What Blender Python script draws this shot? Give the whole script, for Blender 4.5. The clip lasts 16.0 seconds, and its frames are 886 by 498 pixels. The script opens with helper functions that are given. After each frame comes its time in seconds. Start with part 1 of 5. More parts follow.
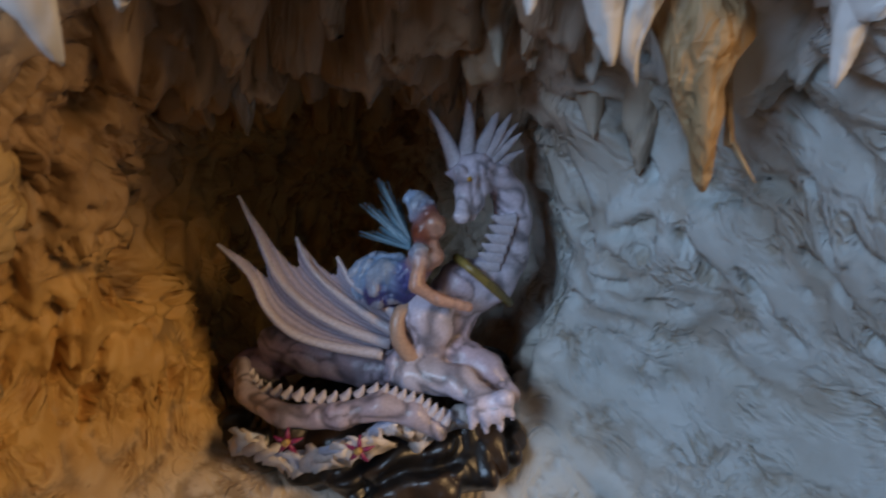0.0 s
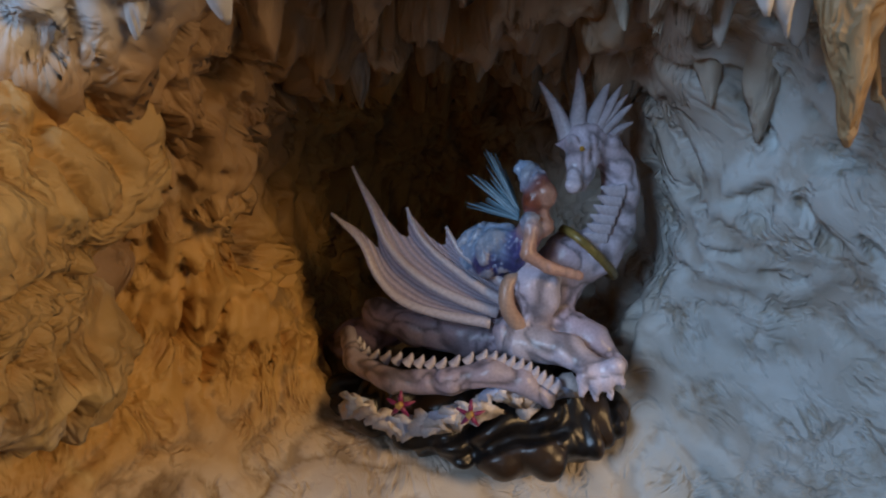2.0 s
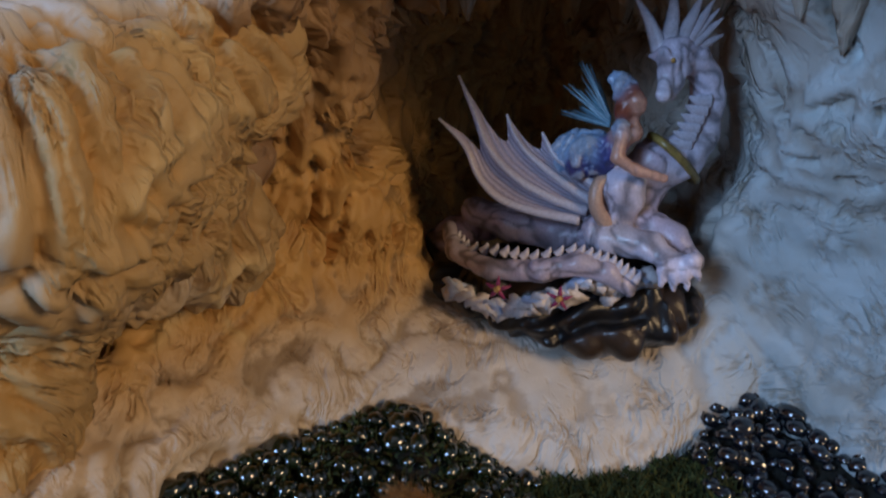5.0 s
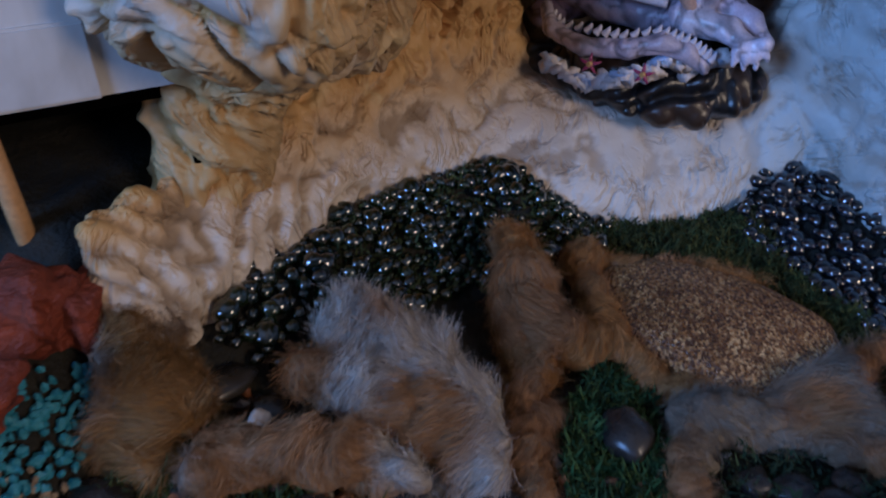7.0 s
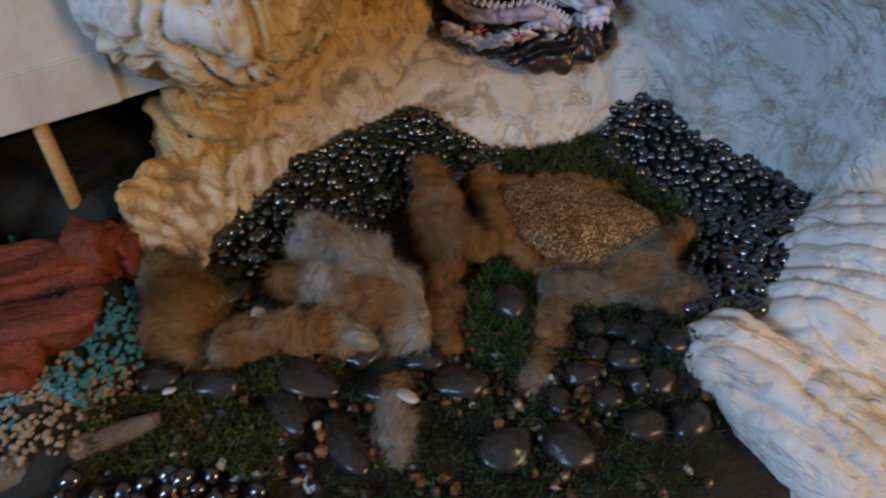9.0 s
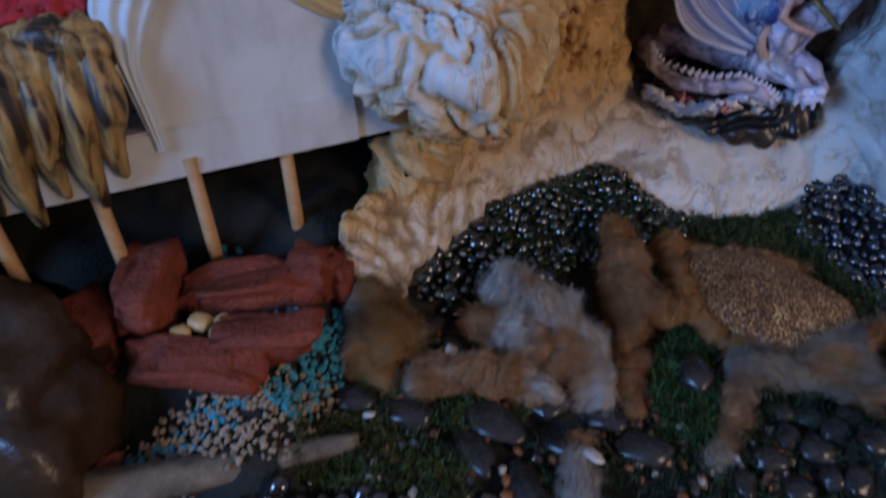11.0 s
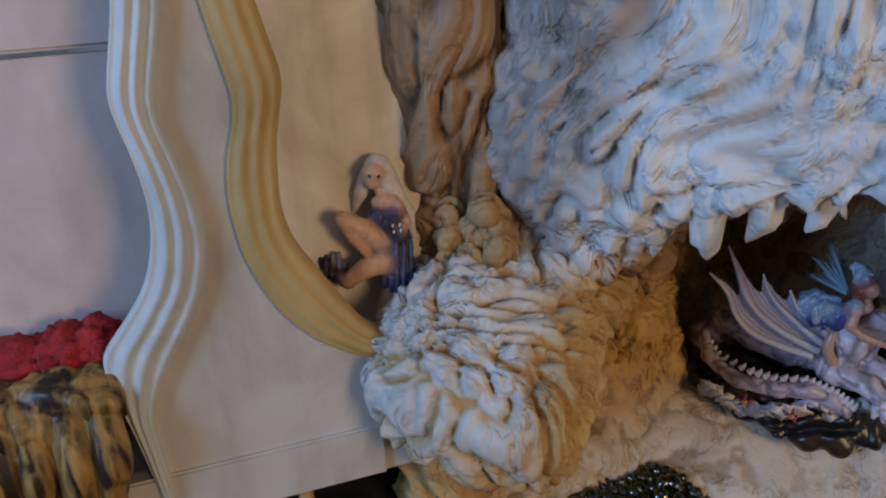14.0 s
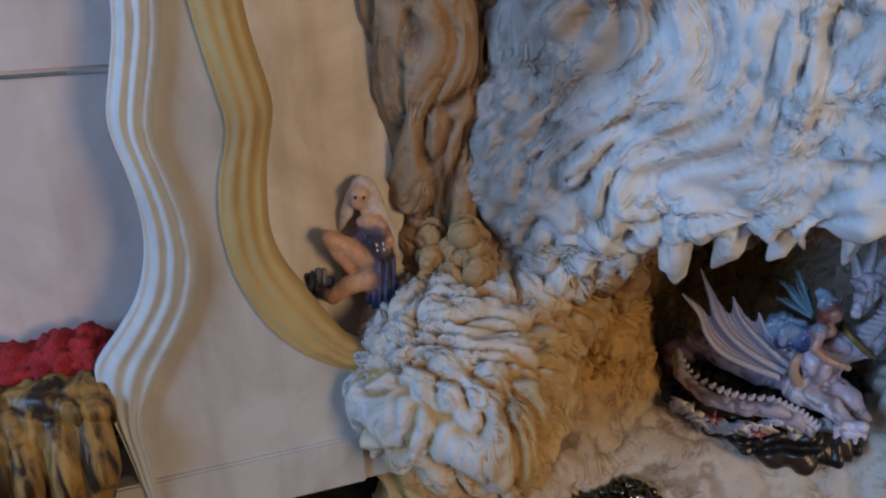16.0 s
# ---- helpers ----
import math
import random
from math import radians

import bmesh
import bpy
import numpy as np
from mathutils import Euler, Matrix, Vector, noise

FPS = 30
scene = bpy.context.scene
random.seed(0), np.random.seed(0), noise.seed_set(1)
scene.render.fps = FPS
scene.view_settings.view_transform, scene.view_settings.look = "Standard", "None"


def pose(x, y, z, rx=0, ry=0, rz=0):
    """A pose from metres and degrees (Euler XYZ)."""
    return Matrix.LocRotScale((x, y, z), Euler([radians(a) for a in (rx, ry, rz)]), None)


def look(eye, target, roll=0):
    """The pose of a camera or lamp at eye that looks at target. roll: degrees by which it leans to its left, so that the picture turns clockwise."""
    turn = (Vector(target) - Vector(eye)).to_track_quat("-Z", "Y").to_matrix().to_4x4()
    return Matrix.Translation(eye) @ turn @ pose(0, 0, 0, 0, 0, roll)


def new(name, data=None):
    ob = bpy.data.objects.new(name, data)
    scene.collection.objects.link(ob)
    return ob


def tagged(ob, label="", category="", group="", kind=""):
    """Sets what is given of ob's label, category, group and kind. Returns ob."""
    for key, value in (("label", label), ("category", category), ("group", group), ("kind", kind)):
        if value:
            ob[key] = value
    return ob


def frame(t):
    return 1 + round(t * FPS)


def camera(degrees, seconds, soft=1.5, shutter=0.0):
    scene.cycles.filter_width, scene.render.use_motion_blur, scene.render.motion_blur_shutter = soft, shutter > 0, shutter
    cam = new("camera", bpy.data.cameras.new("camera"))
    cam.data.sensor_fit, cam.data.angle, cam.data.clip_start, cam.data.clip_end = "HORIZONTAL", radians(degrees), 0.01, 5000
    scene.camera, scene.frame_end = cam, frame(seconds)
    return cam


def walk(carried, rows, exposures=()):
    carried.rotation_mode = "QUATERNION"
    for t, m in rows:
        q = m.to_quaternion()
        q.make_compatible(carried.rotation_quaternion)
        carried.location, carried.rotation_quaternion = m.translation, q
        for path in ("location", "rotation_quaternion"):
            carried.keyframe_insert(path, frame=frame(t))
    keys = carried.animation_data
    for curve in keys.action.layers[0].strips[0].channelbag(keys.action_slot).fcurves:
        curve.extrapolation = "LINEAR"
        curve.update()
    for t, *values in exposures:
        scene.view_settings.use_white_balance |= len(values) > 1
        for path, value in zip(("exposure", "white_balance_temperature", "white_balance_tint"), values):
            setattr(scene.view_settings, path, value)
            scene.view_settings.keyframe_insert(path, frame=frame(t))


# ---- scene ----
cam = camera(62.6, 16.0, soft=2.0, shutter=0.4)
PATH = [
    (0, (0.0093, 0.0440, 0.2949), (-0.0946, 1.9918, -0.1468), 2.21),
    (0.5, (-0.0134, 0.0380, 0.2789), (-0.1793, 1.9861, -0.1422), 2.69),
    (1, (-0.0124, 0.0400, 0.2790), (-0.2150, 1.9754, -0.1825), 2.20),
    (1.5, (-0.0095, 0.0360, 0.2812), (-0.2190, 1.9706, -0.1807), 2.00),
    (2, (-0.0214, 0.0310, 0.2792), (-0.2584, 1.9664, -0.1660), 1.88),
    (2.5, (-0.0259, 0.0270, 0.2848), (-0.3115, 1.9482, -0.1919), 1.58),
    (3, (-0.0322, 0.0190, 0.2883), (-0.3607, 1.9327, -0.1911), 1.56),
    (3.5, (-0.0419, 0.0100, 0.2844), (-0.4002, 1.9177, -0.1976), 1.64),
    (3.7, (-0.0389, 0.0040, 0.2837), (-0.4509, 1.8996, -0.2030), 1.71),
    (5.8, (-0.0265, -0.0480, 0.2798), (-0.4167, 1.6644, -0.6771), 1.59),
    (6, (-0.0260, -0.0590, 0.2738), (-0.4117, 1.6056, -0.7656), 1.93),
    (6.5, (-0.0337, -0.0820, 0.3052), (-0.4476, 1.5299, -0.8040), 1.13),
    (7, (-0.0451, -0.1120, 0.3203), (-0.4780, 1.4090, -0.9041), 2.16),
    (7.5, (-0.0243, -0.1570, 0.3924), (-0.3471, 1.2954, -0.9442), 3.24),
    (8, (-0.0006, -0.1730, 0.4195), (-0.2128, 1.3392, -0.8720), 3.31),
    (8.5, (0.0172, -0.1880, 0.4342), (-0.1208, 1.2829, -0.9139), 3.18),
    (8.7, (0.0141, -0.2040, 0.4359), (-0.1735, 1.2101, -0.9659), 2.06),
    (10.8, (-0.0589, -0.2550, 0.4666), (-0.5724, 1.0634, -0.9469), 0.27),
    (11, (-0.0656, -0.2450, 0.4630), (-0.6197, 1.1181, -0.8915), 0.40),
    (11.5, (-0.0623, -0.1990, 0.4593), (-0.6446, 1.3070, -0.7209), 1.04),
    (12, (-0.0769, -0.1490, 0.4771), (-0.6970, 1.4167, -0.6018), 0.01),
    (12.5, (-0.0918, -0.1430, 0.4989), (-0.7755, 1.4375, -0.5183), 0.12),
    (13, (-0.0958, -0.1390, 0.5096), (-0.8118, 1.4426, -0.4834), 0.04),
    (13.5, (-0.0969, -0.1470, 0.5225), (-0.8576, 1.4215, -0.4578), -1.15),
    (14, (-0.0993, -0.1500, 0.5264), (-0.8750, 1.4130, -0.4510), -1.08),
    (14.5, (-0.1023, -0.1530, 0.5271), (-0.8953, 1.3982, -0.4553), -1.70),
    (15, (-0.1038, -0.1540, 0.5320), (-0.8762, 1.4213, -0.4282), 0.01),
    (15.5, (-0.0987, -0.1550, 0.5425), (-0.8759, 1.4388, -0.3827), -0.03),
    (16, (-0.0876, -0.1610, 0.5424), (-0.8433, 1.4251, -0.4131), 0.64),
]
EXPOSURES = [(0, -0.05, 6050, 13), (3.7, -0.12, 5750, 13), (5.8, -0.15, 5000, 15), (6.4, -0.22, 4750, 20), (7.0, -0.25, 4300, 20), (8.0, -0.18, 4250, 21), (8.35, -0.08, 5050, 12), (8.7, -0.02, 5700, 12), (10.8, -0.25, 4500, 20), (11.8, -0.22, 4400, 18), (12.5, -0.36, 4850, 13), (13.2, -0.33, 5400, 13), (16, -0.33, 5300, 13)]
walk(cam, [(t, look(eye, target, roll)) for t, eye, target, roll in PATH], EXPOSURES)

# ---- world, lamps, exposure ----
world = bpy.data.worlds.new("room_air")
scene.world = world
world.use_nodes = True
world.node_tree.nodes["Background"].inputs[0].default_value = (0.55, 0.62, 0.75, 1)
world.node_tree.nodes["Background"].inputs[1].default_value = 0.10


def area_lamp(name, eye, target, power, size, colour, label):
    data = bpy.data.lights.new(name, "AREA")
    data.shape, data.size, data.size_y, data.energy, data.color = "RECTANGLE", size[0], size[1], power, colour
    ob = new(name, data)
    ob.matrix_world = look(eye, target)
    return ob


area_lamp("window_daylight", (-1.05, -1.45, 0.95), (0.0, 0.3, 0.2), 25.0, (0.7, 0.7), (0.52, 0.74, 1.0), "cool daylight")
area_lamp("room_lamp", (1.35, -0.55, 0.85), (-0.15, 0.3, 0.15), 15.5, (0.45, 0.45), (1.0, 0.62, 0.26), "warm lamp")


# ---- materials ----
class Mat:
    """A small node builder round one Principled shader."""

    def __init__(self, name, rough=0.6, metal=0.0, spec=0.5):
        self.mat = bpy.data.materials.new(name)
        self.mat.use_nodes = True
        self.tree = self.mat.node_tree
        self.bsdf = self.tree.nodes["Principled BSDF"]
        self.bsdf.inputs["Roughness"].default_value = rough
        self.bsdf.inputs["Metallic"].default_value = metal
        self.bsdf.inputs["Specular IOR Level"].default_value = spec
        self.coord = self.node("ShaderNodeTexCoord")

    def node(self, kind, **values):
        n = self.tree.nodes.new(kind)
        for key, value in values.items():
            n.inputs[key].default_value = value
        return n

    def link(self, a, b):
        self.tree.links.new(a, b)

    def noise(self, scale, detail=4.0, rough=0.6, distort=0.0):
        n = self.node("ShaderNodeTexNoise", Scale=scale, Detail=detail, Roughness=rough, Distortion=distort)
        self.link(self.coord.outputs["Object"], n.inputs["Vector"])
        return n.outputs["Fac"]

    def ramp(self, fac, stops):
        r = self.node("ShaderNodeValToRGB")
        while len(r.color_ramp.elements) < len(stops):
            r.color_ramp.elements.new(0.5)
        for e, (p, c) in zip(r.color_ramp.elements, stops):
            e.position, e.color = p, (*c, 1) if len(c) == 3 else c
        self.link(fac, r.inputs[0])
        return r.outputs[0]

    def mix(self, a, b, fac, mode="MULTIPLY"):
        m = self.tree.nodes.new("ShaderNodeMix")
        m.data_type, m.blend_type = "RGBA", mode
        for socket, value in ((m.inputs[6], a), (m.inputs[7], b), (m.inputs[0], fac)):
            if isinstance(value, (int, float)):
                socket.default_value = value
            elif isinstance(value, tuple):
                socket.default_value = (*value, 1)
            else:
                self.link(value, socket)
        return m.outputs[2]

    def tint(self):
        a = self.node("ShaderNodeVertexColor")
        a.layer_name = "tint"
        return a.outputs["Color"]

    def colour(self, c):
        if isinstance(c, tuple):
            self.bsdf.inputs["Base Color"].default_value = (*c, 1)
        else:
            self.link(c, self.bsdf.inputs["Base Color"])
        return self

    def bump(self, fac, strength, dist):
        b = self.node("ShaderNodeBump", Strength=strength, Distance=dist)
        self.link(fac, b.inputs["Height"])
        if self.bsdf.inputs["Normal"].links:
            self.link(self.bsdf.inputs["Normal"].links[0].from_socket, b.inputs["Normal"])
        self.link(b.outputs[0], self.bsdf.inputs["Normal"])
        return self

    def rough(self, fac, lo, hi):
        m = self.node("ShaderNodeMapRange")
        m.inputs[3].default_value, m.inputs[4].default_value = lo, hi
        self.link(fac, m.inputs[0])
        self.link(m.outputs[0], self.bsdf.inputs["Roughness"])
        return self


def mottled(name, dark, light, scale, rough=0.6, bump=0.4, dist=0.001, metal=0.0, fine=6.0, spec=0.5):
    m = Mat(name, rough, metal, spec)
    big, small = m.noise(scale), m.noise(scale * fine)
    m.colour(m.mix(m.ramp(big, [(0.3, dark), (0.7, light)]), m.ramp(small, [(0.25, (0.72, 0.72, 0.72)), (0.7, (1, 1, 1))]), 1.0))
    m.bump(small, bump, dist).rough(big, max(rough - 0.12, 0.03), min(rough + 0.12, 1))
    return m.mat


def clay_material():
    """Paint over knife-worked clay: strokes run along the mesh's own grain."""
    m = Mat("painted_clay", 0.58, 0.0, 0.38)
    grain = m.node("ShaderNodeAttribute")
    grain.attribute_name = "grain"

    def along(scale, detail, distort=0.0):
        n = m.node("ShaderNodeTexNoise", Scale=scale, Detail=detail, Roughness=0.55, Distortion=distort)
        m.link(grain.outputs["Vector"], n.inputs["Vector"])
        return n.outputs["Fac"]

    big, broad, narrow, fine = m.noise(20, 5, 0.6, 0.6), along(70, 3, 0.4), along(190, 3, 0.2), m.noise(700, 3)
    patch = m.ramp(m.noise(34, 3), [(0.42, (0, 0, 0)), (0.60, (1, 1, 1))])
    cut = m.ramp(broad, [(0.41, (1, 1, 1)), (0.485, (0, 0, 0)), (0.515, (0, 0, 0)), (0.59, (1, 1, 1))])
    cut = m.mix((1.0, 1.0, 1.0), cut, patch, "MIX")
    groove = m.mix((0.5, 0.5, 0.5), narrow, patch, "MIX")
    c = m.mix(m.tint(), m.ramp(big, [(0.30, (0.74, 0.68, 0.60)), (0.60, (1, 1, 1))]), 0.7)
    # cut and groove lines are toned browner and darker
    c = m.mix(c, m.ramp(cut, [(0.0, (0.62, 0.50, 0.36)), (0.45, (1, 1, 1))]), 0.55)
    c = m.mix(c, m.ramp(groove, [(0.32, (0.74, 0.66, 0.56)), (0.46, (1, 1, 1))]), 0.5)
    m.colour(c)
    m.bump(cut, 0.60, 0.0032).bump(groove, 0.5, 0.0028).bump(fine, 0.2, 0.0006).rough(narrow, 0.42, 0.70)
    return m.mat


def painted(name, rough, spec=0.5, fine=600, amount=0.2, metal=0.0):
    """Paint whose colours are laid on the mesh, part by part."""
    m = Mat(name, rough, metal, spec)
    n = m.noise(fine, 3)
    m.colour(m.mix(m.tint(), m.ramp(n, [(0.3, (0.62, 0.6, 0.62)), (0.65, (1, 1, 1))]), 0.6))
    m.bump(n, amount, 0.0008)
    return m.mat


def plaster_material(name, base, stain):
    m = Mat(name, 0.55, 0.0, 0.35)
    big, streak, fine = m.noise(9, 5, 0.65, 0.6), m.node("ShaderNodeTexNoise", Scale=30.0, Detail=5.0), m.noise(300, 3)
    map_ = m.node("ShaderNodeMapping", Scale=(1.6, 1.6, 0.3))
    m.link(m.coord.outputs["Object"], map_.inputs[0])
    m.link(map_.outputs[0], streak.inputs["Vector"])
    c = m.mix(base, m.ramp(big, [(0.36, stain), (0.58, (1, 1, 1))]), 0.55)
    c = m.mix(c, m.ramp(streak.outputs["Fac"], [(0.33, stain), (0.52, (1, 1, 1))]), 0.4)
    m.colour(c)
    m.bump(fine, 0.15, 0.0006).bump(big, 0.2, 0.002)
    return m.mat


CLAY = clay_material()
WHITE_PAINT = plaster_material("white_painted_board", (0.55, 0.525, 0.495), (0.60, 0.56, 0.50))
SILVER_PAINT = plaster_material("silver_blue_moulding_paint", (0.60, 0.63, 0.64), (0.55, 0.57, 0.6))
GOLD_PAINT = plaster_material("antique_gold_moulding_paint", (0.50, 0.36, 0.14), (0.66, 0.56, 0.40))
INNER_PAINT = plaster_material("stained_cream_board", (0.82, 0.75, 0.65), (0.58, 0.52, 0.45))
PINK_WALL = plaster_material("pale_pink_wall_paint", (0.66, 0.58, 0.55), (0.7, 0.66, 0.66))
FIGURE = painted("glazed_resin_paint", 0.30, 0.55)
DOLL = painted("matt_figure_paint", 0.45, 0.4, 900, 0.05)
WOOD = mottled("dowel_wood", (0.42, 0.22, 0.07), (0.62, 0.36, 0.14), 60, 0.55)
# near-black, so the recess boards carry their shade in the colour
RECESS_SHADE = mottled("recess_shade_board", (0.0008, 0.0008, 0.0008), (0.002, 0.0016, 0.0016), 20, 0.95, spec=0.0)
TERRACOTTA = mottled("terracotta_rock", (0.13, 0.020, 0.004), (0.27, 0.048, 0.009), 35, 0.7, 0.9, 0.005)
SOIL = mottled("dark_mossy_soil", (0.007, 0.006, 0.004), (0.026, 0.022, 0.011), 40, 0.85, 0.8, 0.004)
TABLE = mottled("brown_table_wood", (0.16, 0.085, 0.040), (0.30, 0.17, 0.085), 8, 0.45)
PEBBLE = mottled("dark_river_pebble", (0.010, 0.009, 0.009), (0.046, 0.040, 0.034), 45, 0.28, 0.15, 0.0006)
SEAL = mottled("brown_polished_stone", (0.014, 0.007, 0.003), (0.070, 0.036, 0.012), 14, 0.35, 0.5, 0.004)
RED_FLEECE = mottled("red_fleece", (0.32, 0.010, 0.016), (0.60, 0.040, 0.045), 90, 0.9, 0.9, 0.003)
def streaked(name, dark, light):
    m = Mat(name, 0.45)
    t = m.node("ShaderNodeMapping", Scale=(3.0, 3.0, 0.35))
    n = m.node("ShaderNodeTexNoise", Scale=45.0, Detail=5.0, Distortion=0.6)
    m.link(m.coord.outputs["Object"], t.inputs[0])
    m.link(t.outputs[0], n.inputs["Vector"])
    m.colour(m.ramp(n.outputs["Fac"], [(0.38, dark), (0.50, tuple((a + b) / 2 for a, b in zip(dark, light))), (0.66, light)]))
    m.bump(n.outputs["Fac"], 0.5, 0.002)
    return m.mat


RESIN = streaked("brown_streaked_resin", (0.022, 0.012, 0.005), (0.42, 0.26, 0.07))
SHELL = mottled("white_shell", (0.50, 0.44, 0.36), (0.80, 0.75, 0.68), 70, 0.4)
BRANCH = mottled("grey_brown_branch_bark", (0.09, 0.065, 0.04), (0.24, 0.18, 0.11), 60, 0.8, 0.7, 0.002)
AQUA = mottled("turquoise_gravel", (0.02, 0.17, 0.26), (0.12, 0.40, 0.52), 200, 0.5)
TAN_GRAVEL = mottled("tan_gravel", (0.22, 0.15, 0.08), (0.46, 0.36, 0.24), 200, 0.6)
GOLD_STONE = mottled("honey_yellow_stone", (0.48, 0.26, 0.07), (0.72, 0.50, 0.20), 90, 0.35)


def mixed_stone_material():
    m = Mat("mixed_small_stones", 0.35)
    g = m.node("ShaderNodeNewGeometry")
    m.colour(m.ramp(g.outputs["Random Per Island"], [(0.0, (0.02, 0.02, 0.022)), (0.40, (0.07, 0.045, 0.03)), (0.70, (0.25, 0.085, 0.02)), (0.86, (0.10, 0.09, 0.08)), (0.95, (0.45, 0.38, 0.30))]))
    m.bump(m.noise(300, 3), 0.3, 0.0006)
    return m.mat


MIXED = mixed_stone_material()


def speckled_material():
    m = Mat("speckled_brown_stone", 0.5)
    v = m.node("ShaderNodeTexVoronoi", Scale=620.0)
    m.link(m.coord.outputs["Object"], v.inputs["Vector"])
    big = m.noise(28, 4)
    flakes = m.ramp(v.outputs["Color"], [(0.35, (0.09, 0.040, 0.012)), (0.62, (0.28, 0.135, 0.035)), (0.88, (0.62, 0.42, 0.18))])
    m.colour(m.mix(flakes, m.ramp(big, [(0.35, (0.45, 0.38, 0.32)), (0.6, (1, 1, 1))]), 0.8))
    m.bump(v.outputs["Distance"], 0.7, 0.0015)
    m.rough(v.outputs["Distance"], 0.08, 0.5)
    return m.mat


def gem_material(name, a, b):
    m = Mat(name, 0.06, 0.0, 0.7)
    info = m.node("ShaderNodeObjectInfo")
    island = m.node("ShaderNodeNewGeometry")
    total = m.node("ShaderNodeMath")
    wrap = m.node("ShaderNodeMath")
    wrap.operation = "FRACT"
    m.link(info.outputs["Random"], total.inputs[0])
    m.link(island.outputs["Random Per Island"], total.inputs[1])
    m.link(total.outputs[0], wrap.inputs[0])
    m.colour(m.ramp(wrap.outputs[0], [(0.0, a), (0.6, b), (1.0, a)]))
    m.bsdf.inputs["Transmission Weight"].default_value = 0.35
    m.bsdf.inputs["IOR"].default_value = 1.65
    m.bsdf.inputs["Coat Weight"].default_value = 1.0
    return m.mat


SPECKLED = speckled_material()
GEM_GREEN = gem_material("dark_green_glass", (0.003, 0.006, 0.003), (0.014, 0.026, 0.008))
GEM_BLUE = gem_material("dark_blue_grey_glass", (0.004, 0.006, 0.010), (0.018, 0.022, 0.032))
GEM_BLACK = gem_material("smoky_black_glass", (0.003, 0.003, 0.004), (0.018, 0.014, 0.011))


def strand_material(name, root, tip, rough=0.7):
    m = Mat(name, rough, 0.0, 0.3)
    g = m.node("ShaderNodeNewGeometry")
    m.colour(m.mix(m.tint(), m.ramp(g.outputs["Random Per Island"], [(0.0, root), (1.0, tip)]), 1.0))
    return m.mat


FUR = strand_material("soft_fur", (0.55, 0.52, 0.50), (1, 1, 1), 0.6)
MOSS = strand_material("green_moss", (0.45, 0.45, 0.4), (1, 1, 1), 0.8)


# ---- mesh helpers ----
RNG = np.random.default_rng(7)
LATTICE = RNG.random((32, 32, 32)).astype(np.float32)


def vnoise(p):
    """Smooth value noise, 0 to 1, of an array of points (n, 3)."""
    i = np.floor(p).astype(np.int64)
    f = (p - i).astype(np.float32)
    f = f * f * (3 - 2 * f)
    i &= 31
    j = (i + 1) & 31
    out = 0
    for dx in (0, 1):
        for dy in (0, 1):
            for dz in (0, 1):
                w = (f[:, 0] if dx else 1 - f[:, 0]) * (f[:, 1] if dy else 1 - f[:, 1]) * (f[:, 2] if dz else 1 - f[:, 2])
                out = out + w * LATTICE[(j if dx else i)[:, 0], (j if dy else i)[:, 1], (j if dz else i)[:, 2]]
    return out


def folds(p, freq, warp=0.7, stretch=(1, 1, 1)):
    """Rounded folds with sharp creases between them, 0 in the crease to 1 on the fold."""
    q = p * freq
    w = np.stack([vnoise(q * 0.45 + o) for o in (3.1, 11.7, 19.3)], 1) - 0.5
    q = (q + w * 2 * warp) * np.array(stretch)
    return np.minimum(1, 1.9 * np.abs(2 * vnoise(q + 5.5) - 1))


def smooth(a, b, x):
    t = np.clip((x - a) / (b - a), 0, 1)
    return t * t * (3 - 2 * t)


def s_min(a, b, k):
    h = np.clip(0.5 + 0.5 * (b - a) / k, 0, 1)
    return b + (a - b) * h - k * h * (1 - h)


def ball(p, c, r):
    """Distance to an ellipsoid, nearly."""
    x, y, z = (p[0] - c[0]) / r[0], (p[1] - c[1]) / r[1], (p[2] - c[2]) / r[2]
    k0 = np.sqrt(x * x + y * y + z * z) + 1e-9
    k1 = np.sqrt((x / r[0]) ** 2 + (y / r[1]) ** 2 + (z / r[2]) ** 2) + 1e-9
    return k0 * (k0 - 1) / k1


def limb(p, a, b, ra, rb):
    """Distance to a tapered limb from a to b."""
    a, b = np.array(a, float), np.array(b, float)
    d = b - a
    h = np.clip(((p[0] - a[0]) * d[0] + (p[1] - a[1]) * d[1] + (p[2] - a[2]) * d[2]) / (d @ d), 0, 1)
    return np.sqrt((p[0] - a[0] - h * d[0]) ** 2 + (p[1] - a[1] - h * d[1]) ** 2 + (p[2] - a[2] - h * d[2]) ** 2) - (ra + (rb - ra) * h)


def block(p, c, half, r):
    q = [np.abs(p[i] - c[i]) - half[i] + r for i in range(3)]
    out = np.sqrt(sum(np.maximum(v, 0) ** 2 for v in q))
    return out + np.minimum(np.maximum(np.maximum(q[0], q[1]), q[2]), 0) - r


